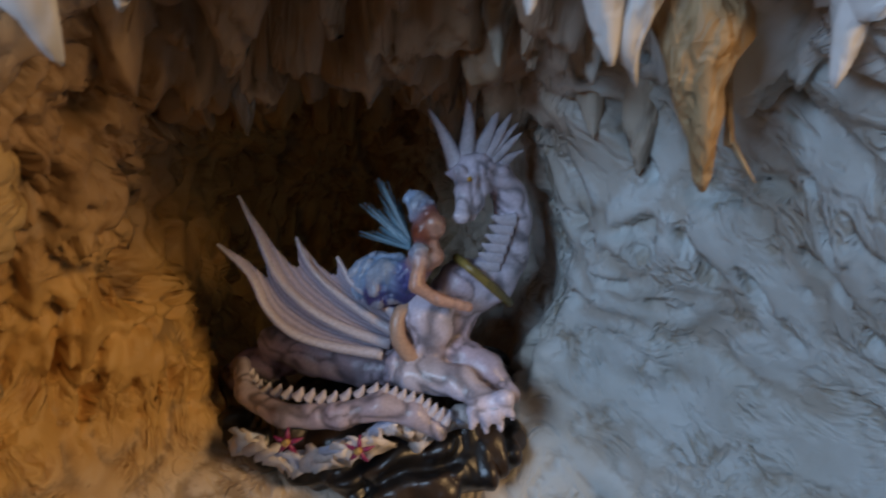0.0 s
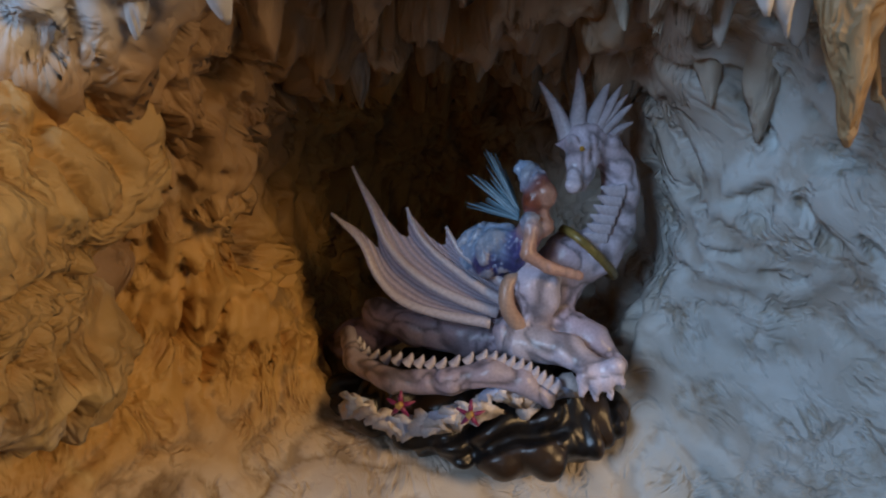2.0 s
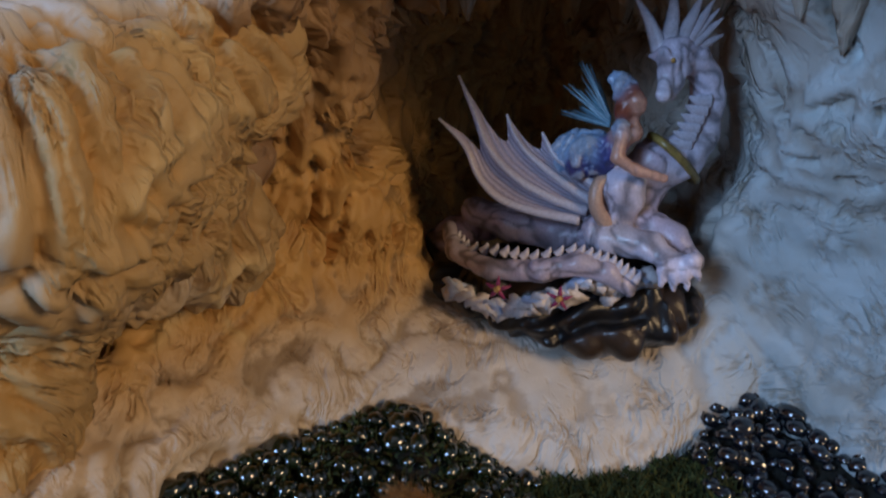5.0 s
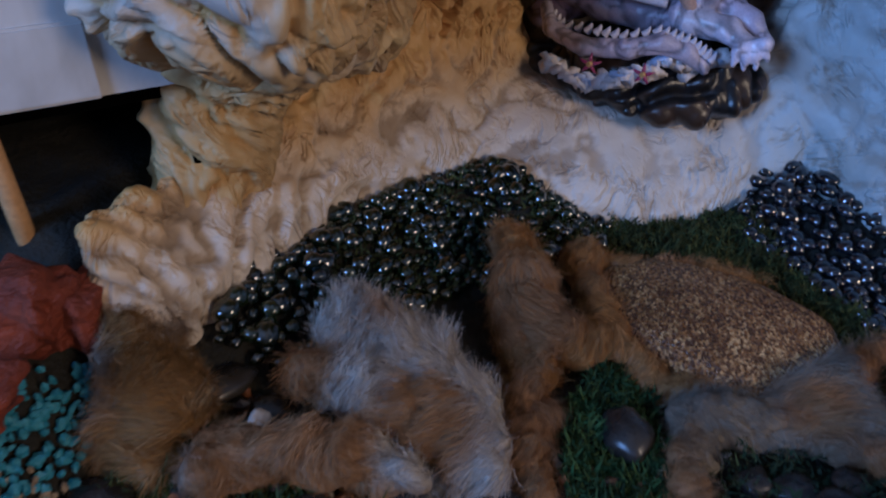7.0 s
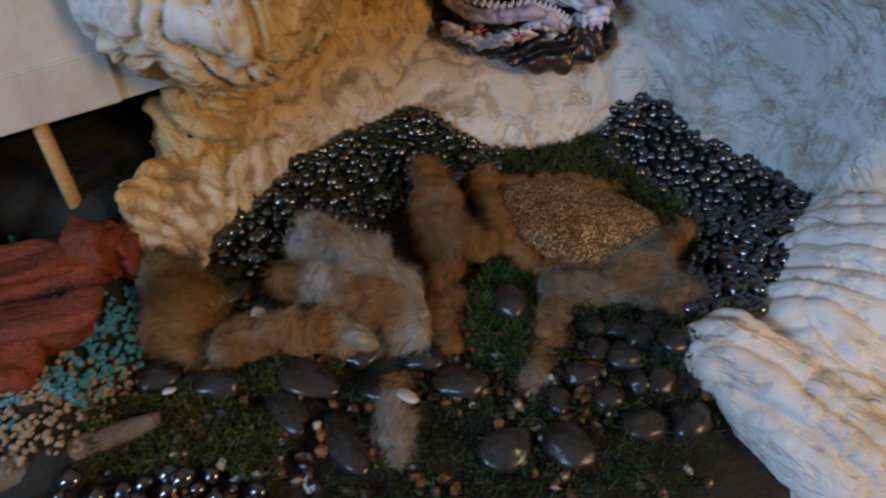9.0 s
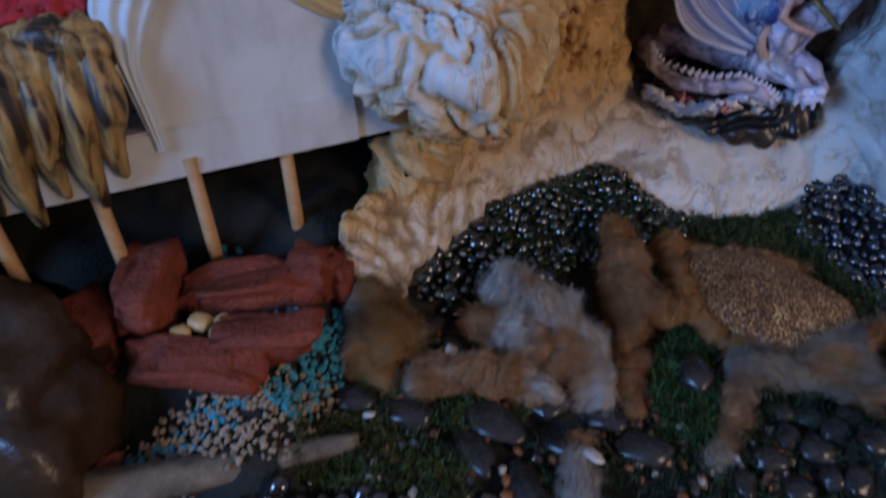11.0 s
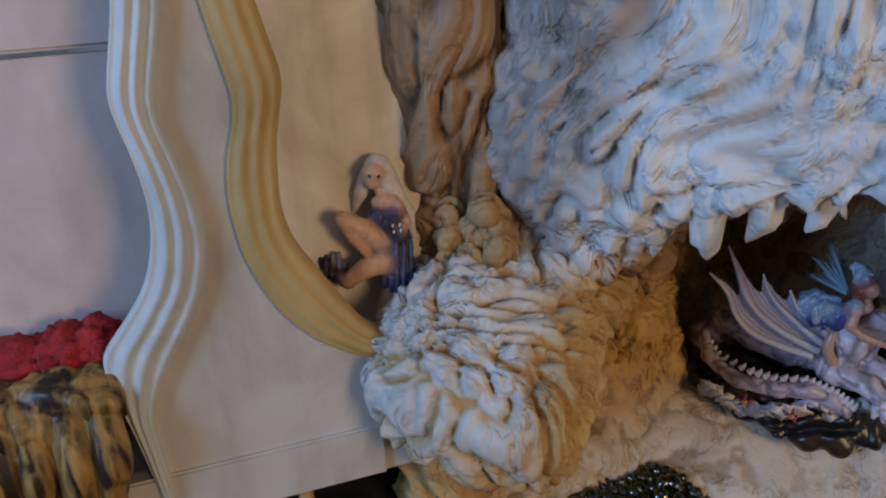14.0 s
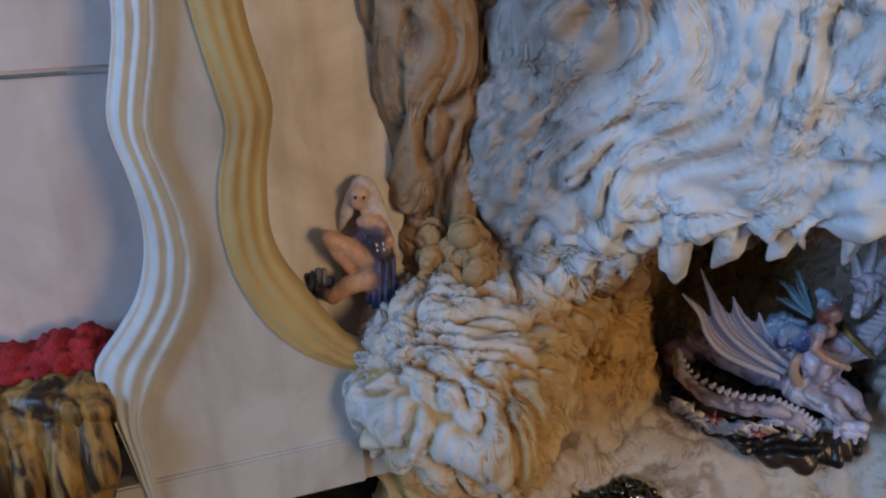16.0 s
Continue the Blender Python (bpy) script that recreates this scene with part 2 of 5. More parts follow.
def skin(field, lo, hi, step):
    """The surface where field is 0, as points and quads."""
    axes = [np.arange(lo[i], hi[i] + step, step) for i in range(3)]
    d = field(np.meshgrid(*axes, indexing="ij", sparse=True))
    for i in range(3):
        edge = [slice(None)] * 3
        for k in (0, -1):
            edge[i] = k
            d[tuple(edge)] = np.maximum(d[tuple(edge)], step * 0.3)
    n = d.shape
    inside = d < 0
    corners = [(a, b, c) for a in (0, 1) for b in (0, 1) for c in (0, 1)]
    cut = lambda arr, o: arr[o[0]:n[0] - 1 + o[0], o[1]:n[1] - 1 + o[1], o[2]:n[2] - 1 + o[2]]
    count = sum(cut(inside, o).astype(np.int8) for o in corners)
    mixed = (count > 0) & (count < 8)
    ids = np.full(mixed.shape, -1, np.int64)
    cells = np.argwhere(mixed)
    ids[mixed] = np.arange(len(cells))
    total, hits = np.zeros((len(cells), 3)), np.zeros(len(cells))
    for a in corners:
        for axis in range(3):
            if a[axis]:
                continue
            b = list(a)
            b[axis] = 1
            da = d[cells[:, 0] + a[0], cells[:, 1] + a[1], cells[:, 2] + a[2]]
            db = d[cells[:, 0] + b[0], cells[:, 1] + b[1], cells[:, 2] + b[2]]
            cross = (da < 0) != (db < 0)
            t = np.where(cross, da / np.where(cross, da - db, 1), 0)
            pt = np.array(a, float)[None] + t[:, None] * (np.array(b) - np.array(a))[None]
            total += pt * cross[:, None]
            hits += cross
    verts = np.array([ax[0] for ax in axes]) + (cells + total / hits[:, None]) * step
    quads = []
    for axis in range(3):
        u, v = (axis + 1) % 3, (axis + 2) % 3
        a = [slice(1, -1)] * 3
        b = [slice(1, -1)] * 3
        a[axis], b[axis] = slice(0, -1), slice(1, None)
        ia, ib = inside[tuple(a)], inside[tuple(b)]
        for flip in (False, True):
            e = np.argwhere((ib & ~ia) if flip else (ia & ~ib))
            if not len(e):
                continue
            e[:, u] += 1
            e[:, v] += 1
            ring = []
            for du, dv in ((-1, -1), (0, -1), (0, 0), (-1, 0)):
                c = e.copy()
                c[:, u] += du
                c[:, v] += dv
                ring.append(ids[c[:, 0], c[:, 1], c[:, 2]])
            q = np.stack(ring, 1)
            quads.append(q[:, ::-1] if flip else q)
    return verts, np.concatenate(quads)


def normals(verts, faces):
    n = np.cross(verts[faces[:, 2]] - verts[faces[:, 0]], verts[faces[:, 3]] - verts[faces[:, 1]])
    out = np.zeros_like(verts)
    for k in range(4):
        np.add.at(out, faces[:, k], n)
    return out / (np.linalg.norm(out, axis=1)[:, None] + 1e-12)


def strokes(p, lean=(0, 0, 1), stretch=0.22, swirl=0.022, freq=15.0):
    """Coordinates drawn out along lean and stirred, for long soft strokes."""
    d = np.array(lean, float) / np.linalg.norm(lean)
    w = np.stack([vnoise(p * freq + o) for o in (2.3, 9.1, 17.9)], 1) - 0.5
    q = p + w * 2 * swirl
    return q - (q @ d)[:, None] * d * (1 - stretch)


def mesh_of(name, verts, faces, material, tint=None, flat=False, grain=None):
    me = bpy.data.meshes.new(name)
    me.from_pydata(np.asarray(verts).tolist(), [], faces.tolist() if isinstance(faces, np.ndarray) else faces)
    if material is CLAY:
        layer = me.attributes.new("grain", "FLOAT_VECTOR", "POINT")
        layer.data.foreach_set("vector", (strokes(np.asarray(verts)) if grain is None else grain).astype(np.float32).ravel())
    if tint is not None:
        layer = me.color_attributes.new("tint", "FLOAT_COLOR", "POINT")
        rgba = np.ones((len(verts), 4), np.float32)
        rgba[:, :3] = tint
        layer.data.foreach_set("color", rgba.ravel())
    if not flat:
        me.polygons.foreach_set("use_smooth", [True] * len(me.polygons))
    me.materials.append(material)
    me.update()
    return me


def from_bm(name, bm, material, flat=False):
    me = bpy.data.meshes.new(name)
    bmesh.ops.recalc_face_normals(bm, faces=bm.faces)
    bm.to_mesh(me)
    bm.free()
    if not flat:
        me.polygons.foreach_set("use_smooth", [True] * len(me.polygons))
    me.materials.append(material)
    return me


def part(name, mesh, parent, label=""):
    ob = new(name, mesh)
    ob.parent = parent
    if label:
        ob["label"] = label
    return ob


def holder(name, place=(0, 0, 0)):
    ob = new(name)
    ob.location = place
    return ob


def lathe(profile, centre, sides=24, wobble=0.0, freq=60.0):
    """A turned form: profile rows (radius, height)."""
    a = np.linspace(0, 2 * math.pi, sides, endpoint=False)
    pts = np.array([[r * math.cos(t), r * math.sin(t), z] for r, z in profile for t in a])
    if wobble:
        pts[:, :2] *= 1 + wobble * (vnoise(pts * freq + 3) - 0.5)[:, None]
    rows = len(profile)
    faces = [[i * sides + k, i * sides + (k + 1) % sides, (i + 1) * sides + (k + 1) % sides, (i + 1) * sides + k] for i in range(rows - 1) for k in range(sides)]
    faces += [list(range(sides))[::-1], [(rows - 1) * sides + k for k in range(sides)]]
    return pts + np.array(centre), faces


def tube(points, radii, sides=12, flute=0.0, flutes=5, flat=1.0):
    """A bent tapering tube through points, with lengthwise flutes."""
    pts = np.array(points, float)
    t = np.linspace(0, len(pts) - 1, 6 * (len(pts) - 1) + 1)
    sm = []
    for v in t:
        i = min(int(v), len(pts) - 2)
        f = v - i
        p0, p1, p2, p3 = pts[max(i - 1, 0)], pts[i], pts[i + 1], pts[min(i + 2, len(pts) - 1)]
        sm.append(0.5 * (2 * p1 + (p2 - p0) * f + (2 * p0 - 5 * p1 + 4 * p2 - p3) * f * f + (3 * p1 - p0 - 3 * p2 + p3) * f ** 3))
    sm = np.array(sm)
    rr = np.interp(t, range(len(pts)), radii)
    tang = np.gradient(sm, axis=0)
    tang /= np.linalg.norm(tang, axis=1)[:, None] + 1e-9
    ref = np.array([0.0, 1.0, 0.05]) if abs(tang[0][1]) < 0.8 else np.array([1.0, 0.0, 0.05])
    verts = []
    for c, g, r in zip(sm, tang, rr):
        s = np.cross(g, ref)
        s /= np.linalg.norm(s) + 1e-9
        b = np.cross(g, s)
        for k in range(sides):
            a = 2 * math.pi * k / sides
            q = r * (1 + flute * math.cos(flutes * a))
            verts.append(c + q * (math.cos(a) * s + flat * math.sin(a) * b))
    n = len(sm)
    faces = [[i * sides + k, i * sides + (k + 1) % sides, (i + 1) * sides + (k + 1) % sides, (i + 1) * sides + k] for i in range(n - 1) for k in range(sides)]
    faces += [list(range(sides))[::-1], [(n - 1) * sides + k for k in range(sides)]]
    return np.array(verts), faces


def rock(seed, size, rough=0.18, detail=3, facet=0.0):
    """A stone about a unit ball, scaled to size, with its own lumps."""
    bm = bmesh.new()
    bmesh.ops.create_icosphere(bm, subdivisions=detail, radius=1.0)
    v = np.array([x.co for x in bm.verts])
    k = 1 + rough * (vnoise(v * 1.3 + seed * 7.3) - 0.5) * 2 + rough * 0.4 * (vnoise(v * 3.1 + seed * 3.7) - 0.5) * 2
    if facet:
        v = np.sign(v) * np.abs(v) ** (1 - facet)
    if facet:
        k = k - 0.16 * (1 - folds(v + seed, 2.1, 1.2)) * facet
    v = v * k[:, None] * np.array(size)
    for x, c in zip(bm.verts, v):
        x.co = c
    return bm


def fibres(bases, dirs, length, width, curl, tint, seed=1):
    """Thin bent blades on base points: points, triangles and tints."""
    r = np.random.default_rng(seed)
    n = len(bases)
    d = dirs + r.normal(0, curl, (n, 3))
    d /= np.linalg.norm(d, axis=1)[:, None]
    side = np.cross(d, r.normal(0, 1, (n, 3)))
    side /= np.linalg.norm(side, axis=1)[:, None] + 1e-9
    ln = length * (0.5 + r.random((n, 1)))
    w = width * (0.6 + 0.8 * r.random((n, 1)))
    bend = r.normal(0, curl * 0.6, (n, 3)) * ln
    mid = bases + d * ln * 0.5
    tip = bases + d * ln + bend
    v = np.stack([bases - side * w, bases + side * w, mid - side * w * 0.7 + bend * 0.25, mid + side * w * 0.7 + bend * 0.25, tip], 1).reshape(-1, 3)
    i = np.arange(n) * 5
    f = [[a, a + 1, a + 3, a + 2] for a in i] + [[a + 2, a + 3, a + 4] for a in i]
    return v, f, np.repeat(tint, 5, 0)


class Joined:
    """Gathers pieces into one mesh with its paint."""

    def __init__(self):
        self.v, self.f, self.c, self.n = [], [], [], 0

    def add(self, v, f, c):
        v = np.asarray(v)
        self.v.append(v)
        self.f += [[int(i) + self.n for i in q] for q in (f.tolist() if isinstance(f, np.ndarray) else f)]
        self.c.append(np.asarray(c) * np.ones((len(v), 1)))
        self.n += len(v)

    def mesh(self, name, material):
        return mesh_of(name, np.concatenate(self.v), self.f, material, np.concatenate(self.c))


# ---- the clay cave ----
POOL = [(-0.246, 0.121), (-0.236, 0.179), (-0.208, 0.262), (-0.174, 0.312), (-0.143, 0.345), (-0.120, 0.339), (-0.099, 0.346), (-0.068, 0.354), (-0.027, 0.363), (0.015, 0.386), (0.048, 0.408), (0.081, 0.424), (0.107, 0.404), (0.134, 0.372), (0.177, 0.352), (0.223, 0.301), (0.190, 0.25), (0.182, 0.221), (0.163, 0.165), (0.119, 0.129), (0.12, -0.40), (-0.246, -0.40)]


def outside_pool(x, y):
    """Distance in plan from the bed's edge, positive on the clay."""
    d, inner = np.full(np.broadcast(x, y).shape, 9.0), np.zeros(np.broadcast(x, y).shape, bool)
    for (x1, y1), (x2, y2) in zip(POOL, POOL[1:] + POOL[:1]):
        ex, ey = x2 - x1, y2 - y1
        t = np.clip(((x - x1) * ex + (y - y1) * ey) / (ex * ex + ey * ey), 0, 1)
        d = np.minimum(d, np.hypot(x - x1 - t * ex, y - y1 - t * ey))
        if abs(ey) > 1e-9:
            inner ^= ((y1 > y) != (y2 > y)) & (x < ex * (y - y1) / ey + x1)
    return np.where(inner, -d, d)


def cave_field(p):
    outer = block(p, (0.045, 0.47, 0.25), (0.385, 0.19, 0.31), 0.05)
    lip = block(p, (0.0875, 0.41, 0.45), (0.3205, 0.160, 0.150), 0.055)
    lip = s_min(lip, limb(p, (-0.190, 0.310, 0.56), (-0.222, 0.312, 0.36), 0.058, 0.060), 0.03)
    lip = s_min(lip, limb(p, (-0.226, 0.312, 0.36), (-0.222, 0.300, 0.285), 0.060, 0.046), 0.03)
    solid = s_min(outer, lip, 0.03)
    # the hollow: a wide bowl, the arched mouth under the lip, and the deep niche behind
    hollow = ball(p, (-0.015, 0.20, 0.135), (0.275, 0.245, 0.180))
    hollow = s_min(hollow, ball(p, (-0.015, 0.300, 0.255), (0.165, 0.12, 0.108)), 0.015)
    hollow = s_min(hollow, ball(p, (-0.058, 0.43, 0.215), (0.116, 0.125, 0.112)), 0.03)
    hollow = s_min(hollow, ball(p, (-0.062, 0.50, 0.180), (0.105, 0.130, 0.140)), 0.03)
    e = outside_pool(p[0], p[1])
    hollow = s_min(hollow, np.maximum(e, p[2] - 0.16), 0.02)
    d = -s_min(-solid, hollow, 0.02)
    # the clay floor with its edge over the bed
    back = smooth(0.0, 0.09, e)
    top = 0.040 + 0.040 * back + (0.035 + 0.035 * back) * smooth(-0.12, -0.23, p[0]) + 0.015 * smooth(0.05, 0.12, p[0])
    top = top - 0.012 * smooth(-0.09, -0.04, p[0]) * smooth(0.06, 0.02, p[0]) * (1 - back)
    out = (p[0] - 0.205) * 0.72 - (p[1] - 0.066) * 0.69
    floor = -s_min(-(p[2] - top), e, 0.030)
    side = s_min(p[0] + 0.298 - 0.25 * (p[1] - 0.12), p[1] - 0.098, 0.03)
    floor = np.maximum(-s_min(-floor, side, 0.02), out - 0.02)
    floor = np.maximum(floor, (0.36 - p[1]) * 0.7 + (p[0] - 0.20) * 0.7)
    return s_min(d, floor, 0.022)


def wrinkle(v, n, amount, freq, warp=0.8, stretch=(1, 1, 1), fine=0.35):
    w = folds(v, freq, warp, stretch) ** 0.8 - 0.45
    w2 = folds(v + 4.4, freq * 2.3, 0.9, stretch) - 0.4
    return v + n * (amount * (w + fine * w2))[:, None], w


CREAM, OCHRE, GREY, BLUE_WHITE, BROWN = (np.array(c) for c in ((0.66, 0.60, 0.52), (0.58, 0.35, 0.105), (0.54, 0.58, 0.58), (0.68, 0.715, 0.75), (0.30, 0.19, 0.10)))

# raised pale veins that sweep over the outcrop's flank and the floor
VEINS = (
    (((-0.1804, 0.2291, 0.237), (-0.1707, 0.1986, 0.2292), (-0.1693, 0.1783, 0.2256), (-0.1715, 0.1677, 0.2166)), 0.0046),
    (((-0.1937, 0.2167, 0.2626), (-0.1929, 0.2332, 0.2591), (-0.1864, 0.2455, 0.2474), (-0.1834, 0.2537, 0.2365), (-0.1831, 0.262, 0.23)), 0.0036),
    (((-0.1769, 0.1936, 0.2469), (-0.1726, 0.1895, 0.2391), (-0.1696, 0.179, 0.2279)), 0.0050),
    (((-0.1936, 0.2963, 0.1487), (-0.1951, 0.272, 0.1567), (-0.2023, 0.2628, 0.1479), (-0.2429, 0.295, 0.1142), (-0.245, 0.2737, 0.1048)), 0.0042),
    (((-0.2023, 0.2628, 0.1479), (-0.2256, 0.3086, 0.1069), (-0.2166, 0.3079, 0.0962)), 0.0034),
    (((-0.1804, 0.2291, 0.237), (-0.1831, 0.2466, 0.2359), (-0.1832, 0.2576, 0.2286)), 0.0040),
)


def vein_weight(v):
    """1 on a vein's spine, falling to 0 beside it."""
    out = np.zeros(len(v))
    near = (v[:, 0] < -0.14) & (v[:, 1] < 0.36)
    q = v[near] + 0.004 * (np.stack([vnoise(v[near] * 70 + o) for o in (1, 5, 9)], 1) - 0.5)
    best = np.zeros(len(q))
    for line, r in VEINS:
        for a, b in zip(line, line[1:]):
            best = np.maximum(best, np.exp(-(np.maximum(limb((q[:, 0], q[:, 1], q[:, 2]), a, b, 0, 0), 0) / r) ** 2))
    out[near] = best
    return out


cave = tagged(holder("clay_cave"), "hand-modelled painted clay cave with folded walls and pointed stalactites", "cave", kind="structure")
v, f = skin(cave_field, (-0.36, 0.08, -0.03), (0.44, 0.67, 0.61), 0.0031)
keep_n = normals(v, f)
# strokes hang down the walls, sweep across the grey side and fan out over the brow
side = smooth(0.022, 0.055, v[:, 0])[:, None]
brow = (smooth(0.29, 0.33, v[:, 2]) * smooth(0.36, 0.30, v[:, 1]))[:, None]
pivot = np.array((0.038, 0.42, 0.16))
hang = strokes(v - pivot, (0.12, 0, 1), 0.36, 0.016, 24)
sweep = strokes(v - pivot, (0.85, 0.2, -0.5), 0.38, 0.026, 16)
fan = strokes(v - pivot, (0.32, 0, 0.95), 0.34, 0.034, 13)
grain = (hang * (1 - side) + sweep * side) * (1 - brow) + fan * brow
wall_zone = smooth(0.10, 0.15, v[:, 2])
inner = (1 - brow[:, 0])
f_hang = folds(hang, 66, 0.7) ** 0.8 - 0.45 + 0.65 * (folds(hang + 3.3, 135, 0.6) - 0.5)
f_side = 0.9 * (folds(sweep, 34, 0.7) - 0.5) + 0.5 * (folds(sweep + 6.1, 80, 0.7) - 0.5)
f_brow = folds(fan, 66, 0.9) - 0.5 + 0.6 * (folds(fan + 2.7, 125, 0.7) - 0.5)
patchy = smooth(0.35, 0.62, vnoise(v * 26 + 12))
f_floor = folds(v, 40, 1.8) ** 0.6 - 0.7 + 0.3 * (folds(v + 4.4, 95, 1.2) - 0.5)
left = 1 - side[:, 0]
move = wall_zone * inner * (left * 0.0105 * f_hang + (1 - left) * (0.0030 + 0.0050 * patchy) * f_side) + (1 - inner) * (0.0062 + 0.0062 * patchy) * f_brow
move = move + (1 - wall_zone) * (0.0036 + 0.006 * smooth(-0.12, -0.20, v[:, 0])) * f_floor
spine = vein_weight(v)
swell = 0.0045 * spine + 0.016 * (vnoise(v * 17 + 5) - 0.5) * wall_zone + 0.016 * (vnoise(v * np.array((26, 26, 13)) + 1.5) - 0.5) * brow[:, 0]
w1 = wall_zone * (inner * (left * f_hang + (1 - left) * f_side) + (1 - inner) * f_brow) + (1 - wall_zone) * f_floor
v = v + keep_n * (move + swell)[:, None]
deep = smooth(0.10, 0.13, v[:, 2]) * smooth(0.32, 0.27, v[:, 2])
pits = smooth(0.34, 0.25, vnoise(v * np.array((66, 66, 38)) + 2.2)) * deep * left
chips = smooth(0.36, 0.24, vnoise(sweep * 120 + 2.2)) * smooth(0.15, 0.21, v[:, 2]) * (1 - left) * inner
fine_pits = smooth(0.28, 0.20, vnoise(v * np.array((130, 130, 60)) + 6.1)) * deep * left
v = v - keep_n * (0.018 * pits + 0.008 * chips + 0.007 * fine_pits)[:, None]
sag = smooth(0.4, 0.8, -keep_n[:, 2]) * smooth(0.22, 0.26, v[:, 2]) * smooth(0.30, 0.34, v[:, 1])
v[:, 2] -= sag * 0.034 * smooth(0.45, 0.72, vnoise(v * np.array((75, 75, 5)) + 8.1)) ** 1.5
# the paint: cream floor, ochre side, grey side, blue-white brow, brown darkened roof
warm = smooth(-0.02, -0.13, v[:, 0] - 0.25 * (v[:, 1] - 0.42)) * smooth(0.34, 0.27, v[:, 2])
high = smooth(0.29, 0.33, v[:, 2] + 0.032 * smooth(-0.14, -0.18, v[:, 0])) * smooth(0.325, 0.275, v[:, 1])
cool = smooth(0.02, 0.07, v[:, 0]) * (1 - high)
tone = CREAM * np.ones((len(v), 1))
# roof: brown paint, deepened to hold the overhang's shade as well
umber_shade = (1 - 0.75 * smooth(0.44, 0.48, v[:, 1])) * smooth(0.17, 0.25, v[:, 2] + 0.03 * (vnoise(v * 30) - 0.5)) * (1 - high) * smooth(0.07, 0.0, v[:, 0])
bare = smooth(-0.172, -0.215, v[:, 0] - 0.25 * (v[:, 2] - 0.36) + 0.03 * (vnoise(v * 40) - 0.5)) * smooth(0.25, 0.29, v[:, 2])
for mask, colour in ((warm * smooth(0.05, 0.12, v[:, 2] + 0.02 * w1) * 0.9 + 0.1 * warm, OCHRE), (cool, GREY), (high, BLUE_WHITE), (0.85 * bare, np.array((0.32, 0.28, 0.25))), (0.85 * umber_shade, BROWN)):
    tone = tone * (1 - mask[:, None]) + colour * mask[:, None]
# creases turn browner and darker, most on the ochre side
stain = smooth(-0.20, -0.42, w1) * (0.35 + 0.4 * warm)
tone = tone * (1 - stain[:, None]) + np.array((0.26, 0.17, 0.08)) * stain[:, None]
tone = tone * (1 - 0.7 * spine[:, None]) + np.array((0.66, 0.50, 0.24)) * 0.7 * spine[:, None]
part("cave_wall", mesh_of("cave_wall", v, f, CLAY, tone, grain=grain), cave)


def lump_mesh(name, field, lo, hi, step, amount, freq, tone_of, lean=(0, 0, 1), stretch=0.3, swirl=0.014, stir=18.0):
    """A clay mass worked with strokes along lean."""
    v, f = skin(field, lo, hi, step)
    q = strokes(v, lean, stretch, swirl, stir)
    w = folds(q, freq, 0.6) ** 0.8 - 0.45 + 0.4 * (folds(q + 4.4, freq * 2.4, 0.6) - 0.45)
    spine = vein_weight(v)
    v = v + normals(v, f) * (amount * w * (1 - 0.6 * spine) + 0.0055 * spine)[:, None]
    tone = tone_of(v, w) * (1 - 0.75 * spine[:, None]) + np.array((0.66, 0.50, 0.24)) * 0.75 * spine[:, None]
    return mesh_of(name, v, f, CLAY, tone, grain=q)


# w is fold height: creases take low_colour, crests high_colour
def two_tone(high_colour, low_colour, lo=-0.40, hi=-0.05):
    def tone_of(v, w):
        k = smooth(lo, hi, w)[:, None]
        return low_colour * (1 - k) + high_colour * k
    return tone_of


PALE = np.array((0.68, 0.66, 0.63))
# the folded outcrop at the mouth's corner
def outcrop_field(p):
    d = ball(p, (-0.248, 0.195, 0.225), (0.074, 0.066, 0.056))
    d = s_min(d, ball(p, (-0.215, 0.180, 0.215), (0.043, 0.043, 0.042)), 0.02)
    d = s_min(d, ball(p, (-0.270, 0.215, 0.244), (0.048, 0.050, 0.042)), 0.02)
    d = s_min(d, limb(p, (-0.235, 0.225, 0.190), (-0.228, 0.30, 0.16), 0.040, 0.036), 0.03)
    d = s_min(d, limb(p, (-0.238, 0.225, 0.222), (-0.222, 0.300, 0.245), 0.044, 0.046), 0.03)
    d = s_min(d, limb(p, (-0.272, 0.225, 0.17), (-0.286, 0.195, 0.055), 0.038, 0.030), 0.03)
    return d


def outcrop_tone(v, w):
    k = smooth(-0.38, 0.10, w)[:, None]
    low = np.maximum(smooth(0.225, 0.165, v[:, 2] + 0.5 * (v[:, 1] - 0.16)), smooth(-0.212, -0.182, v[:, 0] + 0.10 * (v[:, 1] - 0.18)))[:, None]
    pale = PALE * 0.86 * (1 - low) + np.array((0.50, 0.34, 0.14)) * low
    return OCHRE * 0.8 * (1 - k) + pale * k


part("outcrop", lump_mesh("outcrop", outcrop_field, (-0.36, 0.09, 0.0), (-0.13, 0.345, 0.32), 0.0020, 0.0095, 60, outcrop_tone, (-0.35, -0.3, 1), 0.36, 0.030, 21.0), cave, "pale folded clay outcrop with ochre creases")


